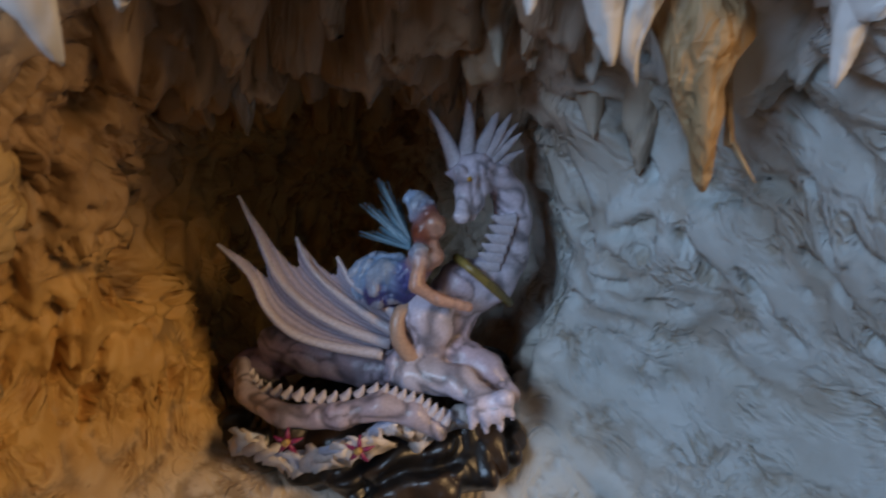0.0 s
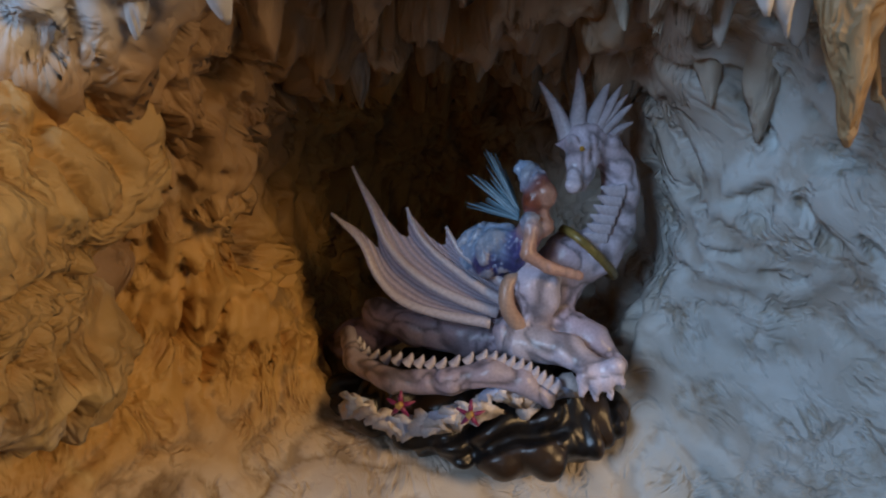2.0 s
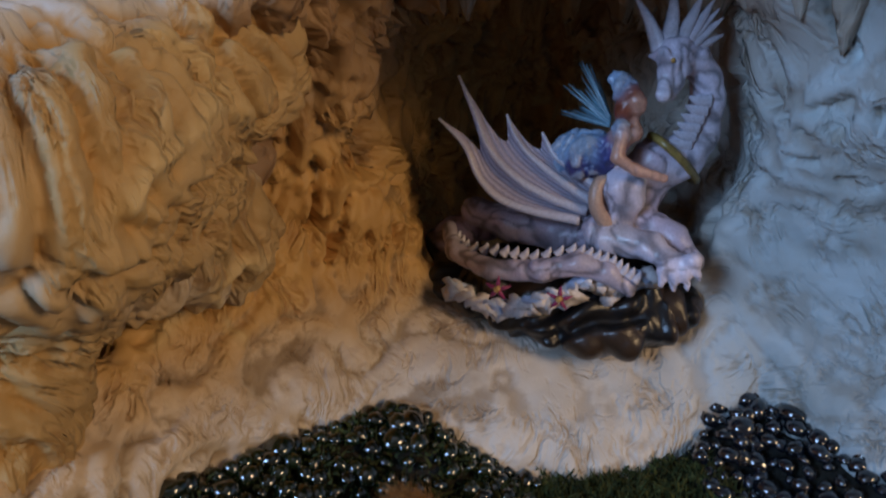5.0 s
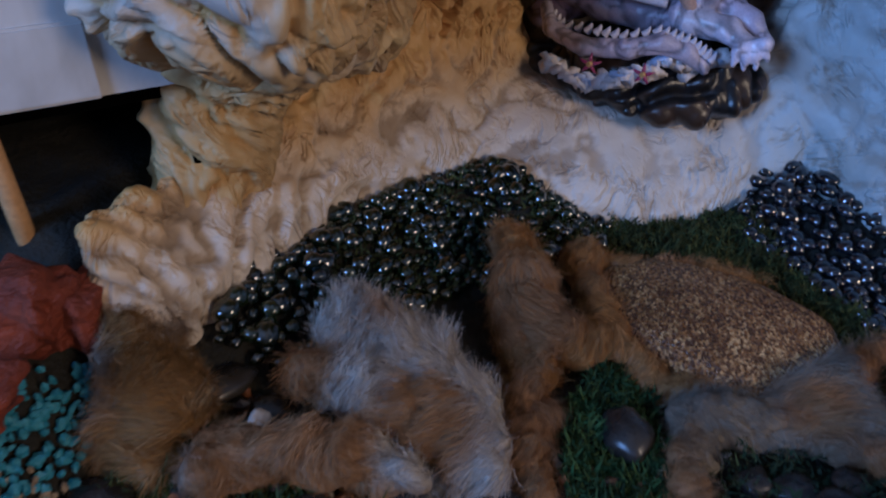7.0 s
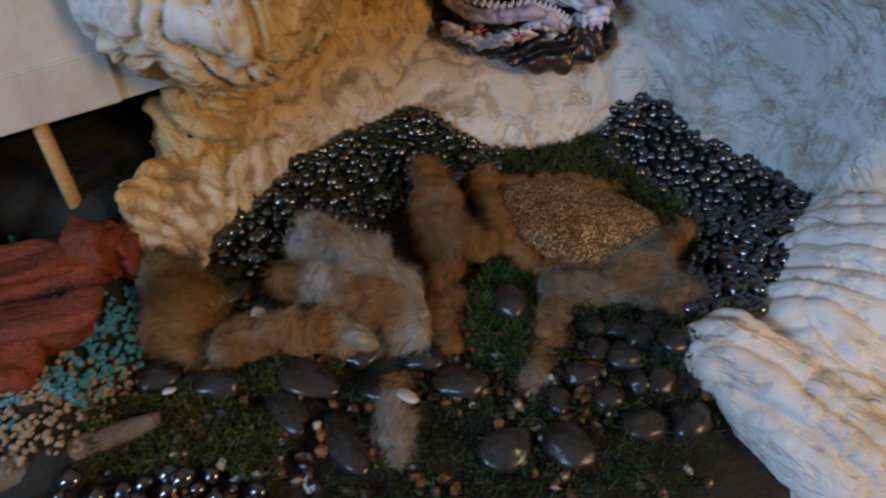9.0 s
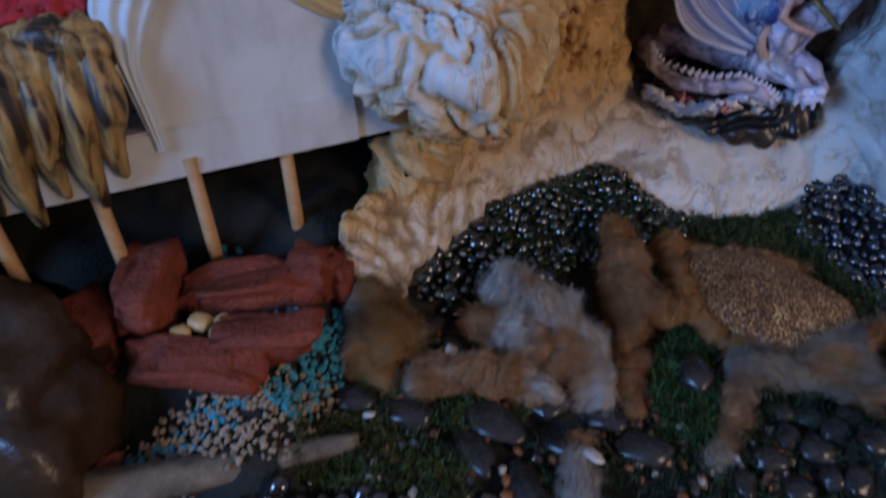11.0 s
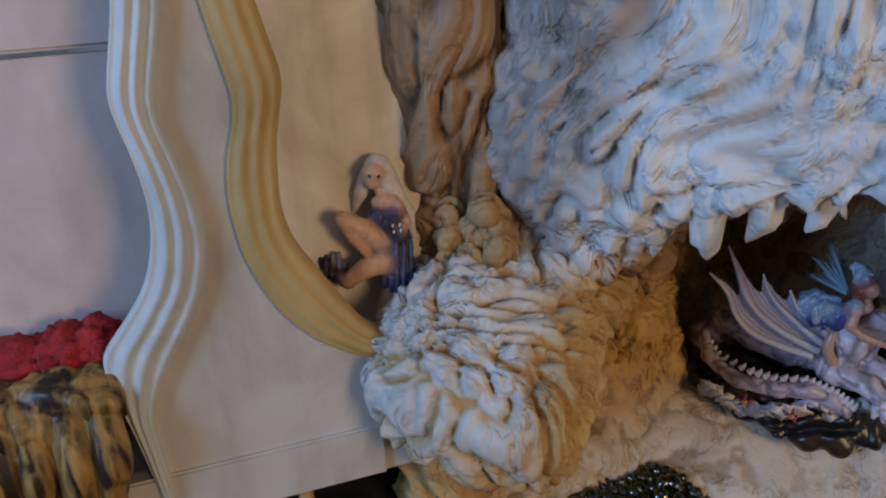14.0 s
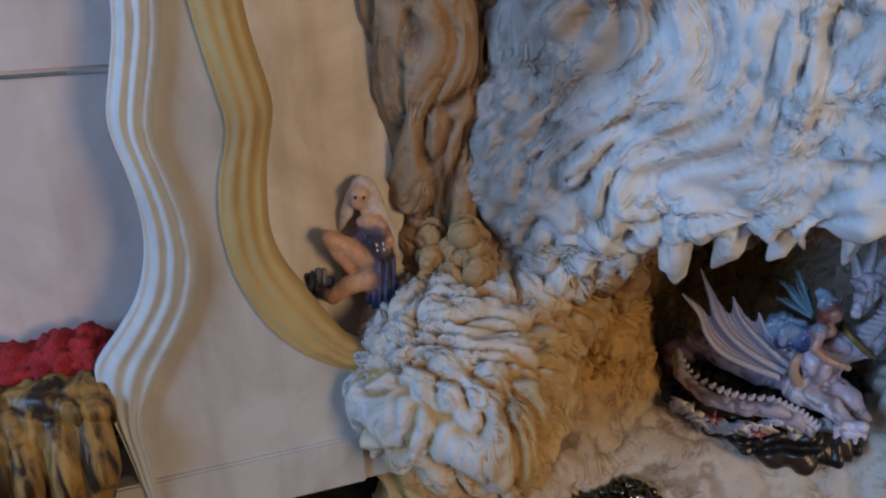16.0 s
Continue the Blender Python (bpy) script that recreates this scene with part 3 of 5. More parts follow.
# the brown column behind the seated figure
def column_field(p):
    d = limb(p, (-0.284, 0.284, 0.18), (-0.326, 0.282, 0.60), 0.046, 0.050)
    d = s_min(d, limb(p, (-0.250, 0.330, 0.20), (-0.268, 0.345, 0.60), 0.042, 0.044), 0.006)
    d = s_min(d, limb(p, (-0.262, 0.262, 0.20), (-0.276, 0.286, 0.38), 0.030, 0.014), 0.008)
    d = s_min(d, limb(p, (-0.292, 0.256, 0.18), (-0.318, 0.256, 0.60), 0.024, 0.024), 0.006)
    return s_min(d, limb(p, (-0.322, 0.276, 0.20), (-0.372, 0.300, 0.60), 0.034, 0.036), 0.008)


# the dark low colour puts crevice shade into the column's creases
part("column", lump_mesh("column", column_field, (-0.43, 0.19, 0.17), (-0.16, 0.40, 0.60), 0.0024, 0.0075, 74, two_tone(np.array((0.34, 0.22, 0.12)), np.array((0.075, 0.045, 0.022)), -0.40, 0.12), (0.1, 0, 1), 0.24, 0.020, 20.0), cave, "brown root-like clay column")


# ochre nodules and hanging drips beside the seated figure
for c, r in (((-0.289, 0.238, 0.310), 0.011), ((-0.272, 0.240, 0.300), 0.011), ((-0.285, 0.230, 0.296), 0.010), ((-0.258, 0.243, 0.308), 0.011), ((-0.270, 0.232, 0.284), 0.012), ((-0.252, 0.238, 0.290), 0.011), ((-0.285, 0.224, 0.280), 0.010), ((-0.262, 0.236, 0.318), 0.010)):
    # nodules are toned darker in their creases as well
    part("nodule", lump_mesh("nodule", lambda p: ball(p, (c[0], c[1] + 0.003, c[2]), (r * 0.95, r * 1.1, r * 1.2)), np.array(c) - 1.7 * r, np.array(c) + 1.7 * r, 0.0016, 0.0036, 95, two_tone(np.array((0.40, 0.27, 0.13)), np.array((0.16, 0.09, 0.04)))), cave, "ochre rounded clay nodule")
for path in (((-0.309, 0.200, 0.280), (-0.311, 0.192, 0.262), (-0.313, 0.184, 0.243)), ((-0.298, 0.205, 0.278), (-0.301, 0.196, 0.262), (-0.305, 0.188, 0.246))):
    pv, pf = tube(path, (0.0062, 0.0058, 0.0045), 12, 0.1, 4)
    part("drip", mesh_of("drip", pv, pf, CLAY, np.array((0.40, 0.27, 0.16)) * np.ones((len(pv), 1))), cave, "hanging brown clay drip")


# the ribbed paw-like mass by the bed
def paw_field(p):
    d = ball(p, (0.285, 0.225, 0.012), (0.095, 0.090, 0.068))
    d = s_min(d, limb(p, (0.145, 0.128, 0.020), (0.215, 0.075, -0.005), 0.027, 0.034), 0.02)
    d = s_min(d, ball(p, (0.215, 0.170, 0.005), (0.050, 0.050, 0.045)), 0.02)
    return s_min(d, limb(p, (0.215, 0.095, -0.018), (0.34, 0.215, -0.018), 0.04, 0.04), 0.03)


def ribbed(v, f):
    n = normals(v, f)
    s = (v[:, 0] * 0.50 + v[:, 1] * 0.86 + 0.010 * vnoise(v * 45)) * 290 + 9 * vnoise(v * 14)
    return v + n * (0.0066 * np.abs(np.sin(s * 0.5)) ** 0.6)[:, None]


v, f = skin(paw_field, (0.08, 0.02, -0.05), (0.40, 0.34, 0.11), 0.0024)
v = ribbed(v, f)
v, w = wrinkle(v, normals(v, f), 0.0024, 36, 2.0)
part("ribbed_foot", mesh_of("ribbed_foot", v, f, CLAY, two_tone(np.array((0.72, 0.70, 0.68)), CREAM)(v, w), grain=strokes(v, (0.86, -0.50, 0.0), 0.25, 0.006)), cave, "white ribbed clay mass")
part("knob", lump_mesh("knob", lambda p: s_min(limb(p, (0.205, 0.445, 0.10), (0.215, 0.46, 0.19), 0.030, 0.026), ball(p, (0.24, 0.45, 0.19), (0.05, 0.03, 0.03)), 0.02), (0.15, 0.39, 0.05), (0.31, 0.51, 0.24), 0.003, 0.006, 45, two_tone(PALE, GREY)), cave, "rounded white clay knob")


def fang(root, tip, r, lean=(0, 0, 0), flat=0.75, sway=0.004, name="tooth", tone=(0.72, 0.73, 0.74), label=""):
    root, tip = np.array(root, float), np.array(tip, float)
    mid = (root + tip) / 2 + RNG.normal(0, sway, 3)
    v, f = tube([root + (0, 0.016, 0.035), root + (0, 0.004, 0), mid, tip], [r * 0.5, r, r * 0.58, r * 0.05], 16, 0.10, 4, flat)
    f = f[:-2] + f[-2:]
    n = v - (root + (tip - root) * np.clip(((v - root) @ (tip - root)) / ((tip - root) @ (tip - root)), 0, 1)[:, None])
    v = v + n * (0.5 * (vnoise(v * 90) - 0.5))[:, None]
    q = strokes(v, tuple(tip - root), 0.2, 0.004)
    v = v + n * (0.35 * (folds(q, 130, 0.5) - 0.5))[:, None]
    part(name, mesh_of(name, v, f, CLAY, np.array(tone) * (0.72 + 0.28 * smooth(0.0, 0.5, folds(q, 130, 0.5)))[:, None], grain=q), cave, label)


TEETH = ((-0.159, 0.292, 0.015), (-0.126, 0.298, 0.014), (-0.106, 0.315, 0.014), (-0.076, 0.328, 0.015), (-0.058, 0.340, 0.011), (-0.036, 0.335, 0.013), (-0.008, 0.325, 0.013), (0.020, 0.318, 0.012), (0.046, 0.304, 0.012), (0.112, 0.300, 0.014), (0.150, 0.305, 0.015))
for x, z, r in TEETH:
    fang((x - 0.004, 0.264, z + 0.058), (x, 0.274, z - 0.002), r * 1.12)
for x, z, r in ((-0.180, 0.300, 0.010), (-0.145, 0.318, 0.010), (-0.092, 0.335, 0.009), (0.056, 0.296, 0.006)):
    fang((x, 0.272, z + 0.035), (x, 0.285, z), r)
fang((0.070, 0.290, 0.345), (0.085, 0.300, 0.262), 0.0180, flat=0.6, tone=(0.50, 0.36, 0.20), name="straw_stalactite", label="straw-coloured fibrous stalactite")
fang((0.092, 0.298, 0.282), (0.101, 0.296, 0.266), 0.0018, tone=(0.50, 0.36, 0.20), name="straw_stalactite")
for x, y, z, r, ln in ((-0.056, 0.448, 0.280, 0.013, 0.05), (-0.026, 0.44, 0.286, 0.012, 0.05), (-0.118, 0.43, 0.264, 0.018, 0.07), (0.013, 0.36, 0.303, 0.010, 0.04), (0.060, 0.40, 0.272, 0.014, 0.06), (0.082, 0.395, 0.256, 0.016, 0.06), (-0.172, 0.33, 0.274, 0.010, 0.05), (-0.15, 0.36, 0.285, 0.012, 0.05), (0.11, 0.39, 0.262, 0.014, 0.06), (0.025, 0.43, 0.290, 0.012, 0.05)):
    fang((x, y + 0.006, z + ln), (x, y, z), r, name="stalactite", tone=(0.48, 0.44, 0.37))


# ---- room and support ----
def slab(name, lo, hi, material, label, category, kind="structure", bevel=0.003):
    bm = bmesh.new()
    bmesh.ops.create_cube(bm, size=1)
    for x in bm.verts:
        x.co = [lo[i] + (x.co[i] + 0.5) * (hi[i] - lo[i]) for i in range(3)]
    if bevel:
        bmesh.ops.bevel(bm, geom=bm.edges[:], offset=bevel, segments=2, affect="EDGES")
    return tagged(new(name, from_bm(name, bm, material, True)), label, category, kind=kind)


# unseen room shell, added and kept pale to bounce fill into the niche
ROOM_WALL = plaster_material("beige_room_paint", (0.80, 0.77, 0.72), (0.8, 0.78, 0.74))
slab("floor", (-2.3, -2.6, -0.85), (2.4, 1.5, -0.80), TABLE, "brown wooden room floor", "floor", bevel=0)
slab("ceiling", (-2.3, -2.6, 1.85), (2.4, 1.5, 1.9), ROOM_WALL, "plain pale ceiling, unseen", "ceiling", bevel=0)
slab("wall_north", (-2.3, 1.5, -0.80), (2.4, 1.55, 1.85), ROOM_WALL, "plain beige wall, unseen", "wall", bevel=0)
slab("wall_south", (-2.3, -2.65, -0.80), (2.4, -2.6, 1.85), ROOM_WALL, "plain beige wall, unseen", "wall", bevel=0)
slab("wall_west", (-2.35, -2.65, -0.80), (-2.3, 1.55, 1.85), ROOM_WALL, "plain beige wall, unseen", "wall", bevel=0)
slab("wall_east", (2.4, -2.65, -0.80), (2.45, 1.55, 1.85), ROOM_WALL, "plain beige wall, unseen", "wall", bevel=0)
stand = tagged(holder("display_table", (0, 0.1, -0.8)), "brown wooden table under the clay cave", "table")


def box_mesh(name, lo, hi, material, bevel=0.002, turn=None):
    bm = bmesh.new()
    bmesh.ops.create_cube(bm, size=1)
    for x in bm.verts:
        x.co = [lo[i] + (x.co[i] + 0.5) * (hi[i] - lo[i]) for i in range(3)]
    if bevel:
        bmesh.ops.bevel(bm, geom=bm.edges[:], offset=bevel, segments=2, affect="EDGES")
    if turn is not None:
        bmesh.ops.transform(bm, matrix=turn, verts=bm.verts)
    return from_bm(name, bm, material, True)


part("tabletop", box_mesh("tabletop", (-0.95, -0.55, 0.715), (0.85, 0.75, 0.745), TABLE), stand)
for x in (-0.88, 0.78):
    for y in (-0.48, 0.68):
        part("leg", box_mesh("leg", (x - 0.03, y - 0.03, 0.0), (x + 0.03, y + 0.03, 0.715), TABLE), stand)


# ---- ground of the miniature garden ----
def bed_height(x, y):
    left = smooth(-0.245, -0.31, x + 0.15 * (y - 0.05)) * smooth(-0.10, 0.0, y + 0.3 * (x + 0.35))
    h = 0.000 + 0.052 * left + 0.012 * smooth(-0.05, -0.22, x)
    h = h + 0.006 * smooth(0.34, 0.42, y) - 0.010 * smooth(-0.01, -0.06, y) * smooth(-0.10, -0.18, x)
    rim = smooth(0.055, 0.0, -outside_pool(x, y)) * smooth(0.08, 0.13, y)
    h = h + 0.030 * rim * np.maximum(smooth(-0.06, -0.12, x), smooth(0.02, 0.07, x))
    out = (x - 0.205) * 0.72 - (y - 0.066) * 0.69
    return h - 0.065 * smooth(0.0, 0.012, out)


gx, gy = np.meshgrid(np.arange(-0.62, 0.42, 0.005), np.arange(-0.34, 0.46, 0.005), indexing="ij")
gp = np.stack([gx.ravel(), gy.ravel(), np.zeros(gx.size)], 1)
gp[:, 2] = bed_height(gp[:, 0], gp[:, 1]) + 0.005 * (vnoise(gp * 60) - 0.6) - 0.003
nx, ny = gx.shape
ii = (np.arange(nx - 1)[:, None] * ny + np.arange(ny - 1)[None]).ravel()
ground = tagged(new("ground", mesh_of("ground", gp, np.stack([ii, ii + ny, ii + ny + 1, ii + 1], 1), SOIL)), "dark mossy soil bed of the miniature garden", "ground", kind="structure")


def on_bed(x, y, lift=0.0):
    return (x, y, float(bed_height(np.array(x), np.array(y))) + lift)


# ---- the ornate white board ----
BOARD = Matrix(((0.7145, -0.6890, -0.1217, -0.3474), (0.6997, 0.7036, 0.1243, 0.1208), (0.0, -0.1740, 0.9847, 0.2432), (0, 0, 0, 1)))
LEFT_IN = [(-0.046, 0.36), (-0.047, 0.26), (-0.050, 0.221), (-0.063, 0.173), (-0.056, 0.143), (-0.053, 0.115), (-0.056, 0.092), (-0.064, 0.070), (-0.080, 0.050), (-0.097, 0.032), (-0.091, 0.004), (-0.086, -0.020), (-0.080, -0.063)]
LEFT_OUT = [(-0.021, 0.36), (-0.022, 0.26), (-0.025, 0.219), (-0.040, 0.165), (-0.033, 0.140), (-0.027, 0.115), (-0.026, 0.089), (-0.031, 0.066), (-0.043, 0.044), (-0.062, 0.016), (-0.075, -0.005), (-0.074, -0.022), (-0.072, -0.063)]
GOLD_IN = [(-0.019, 0.36), (-0.015, 0.26), (-0.010, 0.218), (0.000, 0.163), (-0.010, 0.135), (-0.013, 0.109), (-0.009, 0.076), (0.005, 0.041), (0.024, 0.018), (0.047, 0.003), (0.072, -0.006)]
GOLD_OUT = [(0.011, 0.36), (0.015, 0.26), (0.019, 0.216), (0.028, 0.175), (0.019, 0.140), (0.016, 0.105), (0.020, 0.085), (0.031, 0.066), (0.044, 0.043), (0.058, 0.021), (0.080, 0.010)]


def curve(points, count):
    p = np.array(points)
    s = np.concatenate([[0], np.cumsum(np.linalg.norm(np.diff(p, axis=0), axis=1))])
    t = np.linspace(0, s[-1], count)
    q = np.stack([np.interp(t, s, p[:, i]) for i in (0, 1)], 1)
    k = np.array([1, 2, 3, 2, 1]) / 9
    for _ in range(2):
        pad = np.concatenate([q[:1], q[:1], q, q[-1:], q[-1:]])
        q = np.stack([np.convolve(pad[:, i], k, "valid") for i in (0, 1)], 1)
    q[0], q[-1] = p[0], p[-1]
    return q


def moulding(name, inner, outer, material, height, label, groove=0.0012):
    a, b = curve(inner, 90), curve(outer, 90)
    across = np.linspace(0, 1, 25)
    rise = height * (0.35 + 0.65 * np.sin(math.pi * across) ** 0.6) + groove * np.cos(across * 3.5 * 2 * math.pi)
    rise[0] = rise[-1] = -0.002
    v = np.array([[*(p + (q - p) * t), 0] for p, q in zip(a, b) for t in across])
    v = np.stack([v[:, 0], -np.tile(rise, 90) + 0.0012 * (vnoise(v[:, [0, 2, 1]] * 160 + 2) - 0.5), v[:, 1]], 1)
    n = len(across)
    f = [[i * n + k, i * n + k + 1, (i + 1) * n + k + 1, (i + 1) * n + k] for i in range(89) for k in range(n - 1)]
    return part(name, mesh_of(name, v, f, material), board, label)


board = tagged(new("ornate_board"), "white painted board with curved silver and gold mouldings", "panel")
board.matrix_world = BOARD
bm = bmesh.new()
edge = [tuple(p) for p in curve(LEFT_IN, 60)]
inner = [tuple(p) for p in curve(GOLD_OUT, 60)][::-1]
outline = [(u + 0.006, v) for u, v in edge] + [(-0.076, -0.0870), (0.062, -0.0870), (0.095, -0.0870), (0.095, 0.004)] + [(u - 0.004, v) for u, v in inner]
front = [bm.verts.new((u, 0.0, v)) for u, v in outline]
back = [bm.verts.new((u, 0.012, v)) for u, v in outline]
bm.faces.new(front)
bm.faces.new(back[::-1])
for i in range(len(outline)):
    j = (i + 1) % len(outline)
    bm.faces.new((front[i], back[i], back[j], front[j]))
part("face_board", from_bm("face_board", bm, WHITE_PAINT, True), board)
moulding("silver_moulding", LEFT_IN, LEFT_OUT, SILVER_PAINT, 0.009, "silver-white ridged moulding")
moulding("gold_moulding", GOLD_IN, GOLD_OUT, GOLD_PAINT, 0.008, "antique gold ridged moulding", 0.0007)
part("fascia", box_mesh("fascia", (-0.26, -0.0035, -0.0875), (0.060, 0.010, -0.0505), WHITE_PAINT, 0.0015), board, "plain cream fascia strip")
part("back_panel", box_mesh("back_panel", (-0.36, 0.055, -0.10), (-0.012, 0.065, 0.195), PINK_WALL, 0.001), board, "pale pink back panel")
part("upper_panel", box_mesh("upper_panel", (-0.36, 0.049, 0.198), (-0.012, 0.065, 0.40), PINK_WALL, 0.002), board, "pale pink upper panel")
part("inner_panel", box_mesh("inner_panel", (-0.01, 0.038, -0.05), (0.16, 0.046, 0.40), INNER_PAINT, 0.001), board, "stained cream inner panel")
part("shelf", box_mesh("shelf", (-0.36, 0.010, -0.066), (0.02, 0.055, -0.056), WHITE_PAINT, 0.001), board)
# the recess under the board, its shade put into near-black boards
recess = tagged(new("shaded_recess"), "open recess under the white board, its shade painted near-black", "recess", kind="structure")
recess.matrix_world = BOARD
part("recess_top", box_mesh("recess_top", (-0.30, 0.012, -0.096), (0.10, 0.20, -0.091), RECESS_SHADE, 0), recess)
part("recess_back", box_mesh("recess_back", (-0.30, 0.195, -0.30), (0.10, 0.20, -0.096), RECESS_SHADE, 0), recess)
# floor board added to black out the lit soil inside
part("recess_floor", box_mesh("recess_floor", (-0.30, 0.030, -0.190), (0.10, 0.195, -0.186), RECESS_SHADE, 0), recess)
part("recess_side", box_mesh("recess_side", (0.095, 0.012, -0.30), (0.10, 0.195, -0.096), RECESS_SHADE, 0), recess)
part("recess_side", box_mesh("recess_side", (-0.30, 0.012, -0.30), (-0.295, 0.195, -0.096), RECESS_SHADE, 0), recess)

dowel_mesh = None
for x, y in ((-0.337, 0.117), (-0.380, 0.067), (-0.429, 0.025), (-0.479, -0.021)):
    if dowel_mesh is None:
        pv, pf = lathe([(0.0050, 0), (0.0052, 0.05), (0.0050, 0.124)], (0, 0, 0), 16, 0.06, 40)
        dowel_mesh = mesh_of("dowel", pv, pf, WOOD)
    ob = new("dowel", dowel_mesh)
    ob.location = (x, y, 0.047)
    tagged(ob, "round wooden dowel standing under the board", "dowel", "dowels under the board")

# red fleece and the streaked resin drape on the shelf's open end
v, f = skin(lambda p: s_min(limb(p, (-0.22, 0.038, 0.000), (-0.105, 0.030, 0.020), 0.026, 0.024), limb(p, (-0.22, 0.025, -0.022), (-0.115, 0.030, -0.014), 0.028, 0.024), 0.02), (-0.26, -0.02, -0.057), (-0.045, 0.055, 0.065), 0.0028)
v, w = wrinkle(v, normals(v, f), 0.007, 110)
fleece = tagged(new("red_fleece", mesh_of("red_fleece", v, f, RED_FLEECE)), "bright red tufted fleece lying on the shelf", "fleece")
fleece.matrix_world = BOARD


drape = tagged(new("resin_drape"), "brown streaked glossy drips hanging over the cream fascia", "ornament")
drape.matrix_world = BOARD
v, f = skin(lambda p: s_min(limb(p, (-0.25, -0.004, 0.004), (-0.098, 0.000, 0.010), 0.024, 0.018), limb(p, (-0.25, 0.0, -0.02), (-0.12, 0.0, -0.012), 0.016, 0.014), 0.02), (-0.29, -0.05, -0.055), (-0.07, 0.04, 0.05), 0.0026)
v, w = wrinkle(v, normals(v, f), 0.006, 55, 1.6, (1, 1, 0.3))
part("cap", mesh_of("cap", v, f, RESIN), drape)
for u, h, r in ((-0.245, -0.100, 0.012), (-0.222, -0.086, 0.010), (-0.200, -0.098, 0.012), (-0.178, -0.082, 0.009), (-0.158, -0.096, 0.011), (-0.138, -0.080, 0.009), (-0.118, -0.092, 0.010), (-0.101, -0.074, 0.010)):
    v, f = tube([(u, -0.012, 0.012), (u + 0.003, -0.022, -0.020), (u - 0.003, -0.018, h * 0.6), (u - 0.001, -0.012, h)], [r, r, r * 0.85, r * 0.25], 14, 0.16, 4, 0.7)
    part("drip", mesh_of("drip", v, f, RESIN), drape)


# ---- terracotta rocks, gravel, stones by the recess ----
for k, (x, y, size, turn) in enumerate((
        (-0.400, 0.015, (0.020, 0.040, 0.026), 20), (-0.345, 0.050, (0.055, 0.020, 0.018), 32), (-0.335, -0.020, (0.048, 0.017, 0.014), 18),
        (-0.305, 0.082, (0.022, 0.018, 0.026), 10), (-0.440, -0.022, (0.034, 0.026, 0.028), -25), (-0.305, 0.018, (0.040, 0.016, 0.016), 24), (-0.372, -0.100, (0.02, 0.018, 0.016), 40), (-0.287, 0.100, (0.012, 0.02, 0.022), 5))):
    ob = new("terracotta_rock", from_bm("terracotta_rock", rock(k + 2, size, 0.34, 4, 0.45), TERRACOTTA))
    ob.matrix_world = pose(*on_bed(x, y, size[2] * 0.45), 0, 0, turn)
    tagged(ob, "rough orange-red terracotta rock lying on the gravel", "rock", "terracotta rocks")


def scatter(count, inside, box, seed):
    r = np.random.default_rng(seed)
    out = []
    while len(out) < count:
        p = r.uniform((box[0], box[1]), (box[2], box[3]))
        if inside(*p):
            out.append(p)
    return np.array(out)


def gravel(name, spots, size, material, label, seed):
    """Loose grains as one heap."""
    r = np.random.default_rng(seed)
    bm = bmesh.new()
    bmesh.ops.create_icosphere(bm, subdivisions=1, radius=1)
    base, tri = np.array([x.co for x in bm.verts]), [[x.index for x in fc.verts] for fc in bm.faces]
    bm.free()
    vs, fs = [], []
    for i, (x, y) in enumerate(spots):
        s = size * r.uniform(0.5, 1.35, 3)
        a = r.uniform(0, 6.28)
        q = base * s * (0.8 + 0.4 * r.random((len(base), 1)))
        q = np.stack([q[:, 0] * math.cos(a) - q[:, 1] * math.sin(a), q[:, 0] * math.sin(a) + q[:, 1] * math.cos(a), q[:, 2]], 1)
        vs.append(q + on_bed(x, y, r.uniform(0.2, 1.0) * size))
        fs += [[k + 12 * i for k in t] for t in tri]
    return tagged(new(name, mesh_of(name, np.concatenate(vs), fs, material, flat=True)), label, "gravel", kind="stuff")


within_box = lambda x, y: vnoise(np.array([[x * 30, y * 30, 4.0]]))[0] > 0.42
near_line = lambda a, b, width: (lambda x, y: abs((x - a[0]) * (b[1] - a[1]) - (y - a[1]) * (b[0] - a[0])) / math.dist(a, b) < width * (0.5 + 0.8 * random.random()))
gravel("turquoise_gravel", np.concatenate([scatter(230, near_line((-0.275, 0.10), (-0.275, 0.0), 0.012), (-0.30, -0.02, -0.25, 0.11), 1), scatter(120, near_line((-0.38, 0.075), (-0.28, 0.04), 0.014), (-0.39, 0.02, -0.28, 0.09), 2), scatter(60, near_line((-0.40, -0.11), (-0.30, -0.03), 0.01), (-0.41, -0.12, -0.29, -0.02), 3)]), 0.0028, AQUA, "turquoise blue gravel strewn between the rocks", 4)
gravel("mixed_gravel", scatter(420, within_box, (-0.22, -0.05, 0.15, 0.13), 8), 0.0042, MIXED, "mixed brown, rust and white small stones on the bed", 9)
gravel("tan_gravel", scatter(900, near_line((-0.36, -0.09), (-0.24, 0.015), 0.024), (-0.40, -0.12, -0.22, 0.05), 5), 0.0022, TAN_GRAVEL, "fine tan and grey gravel on the ground", 6)
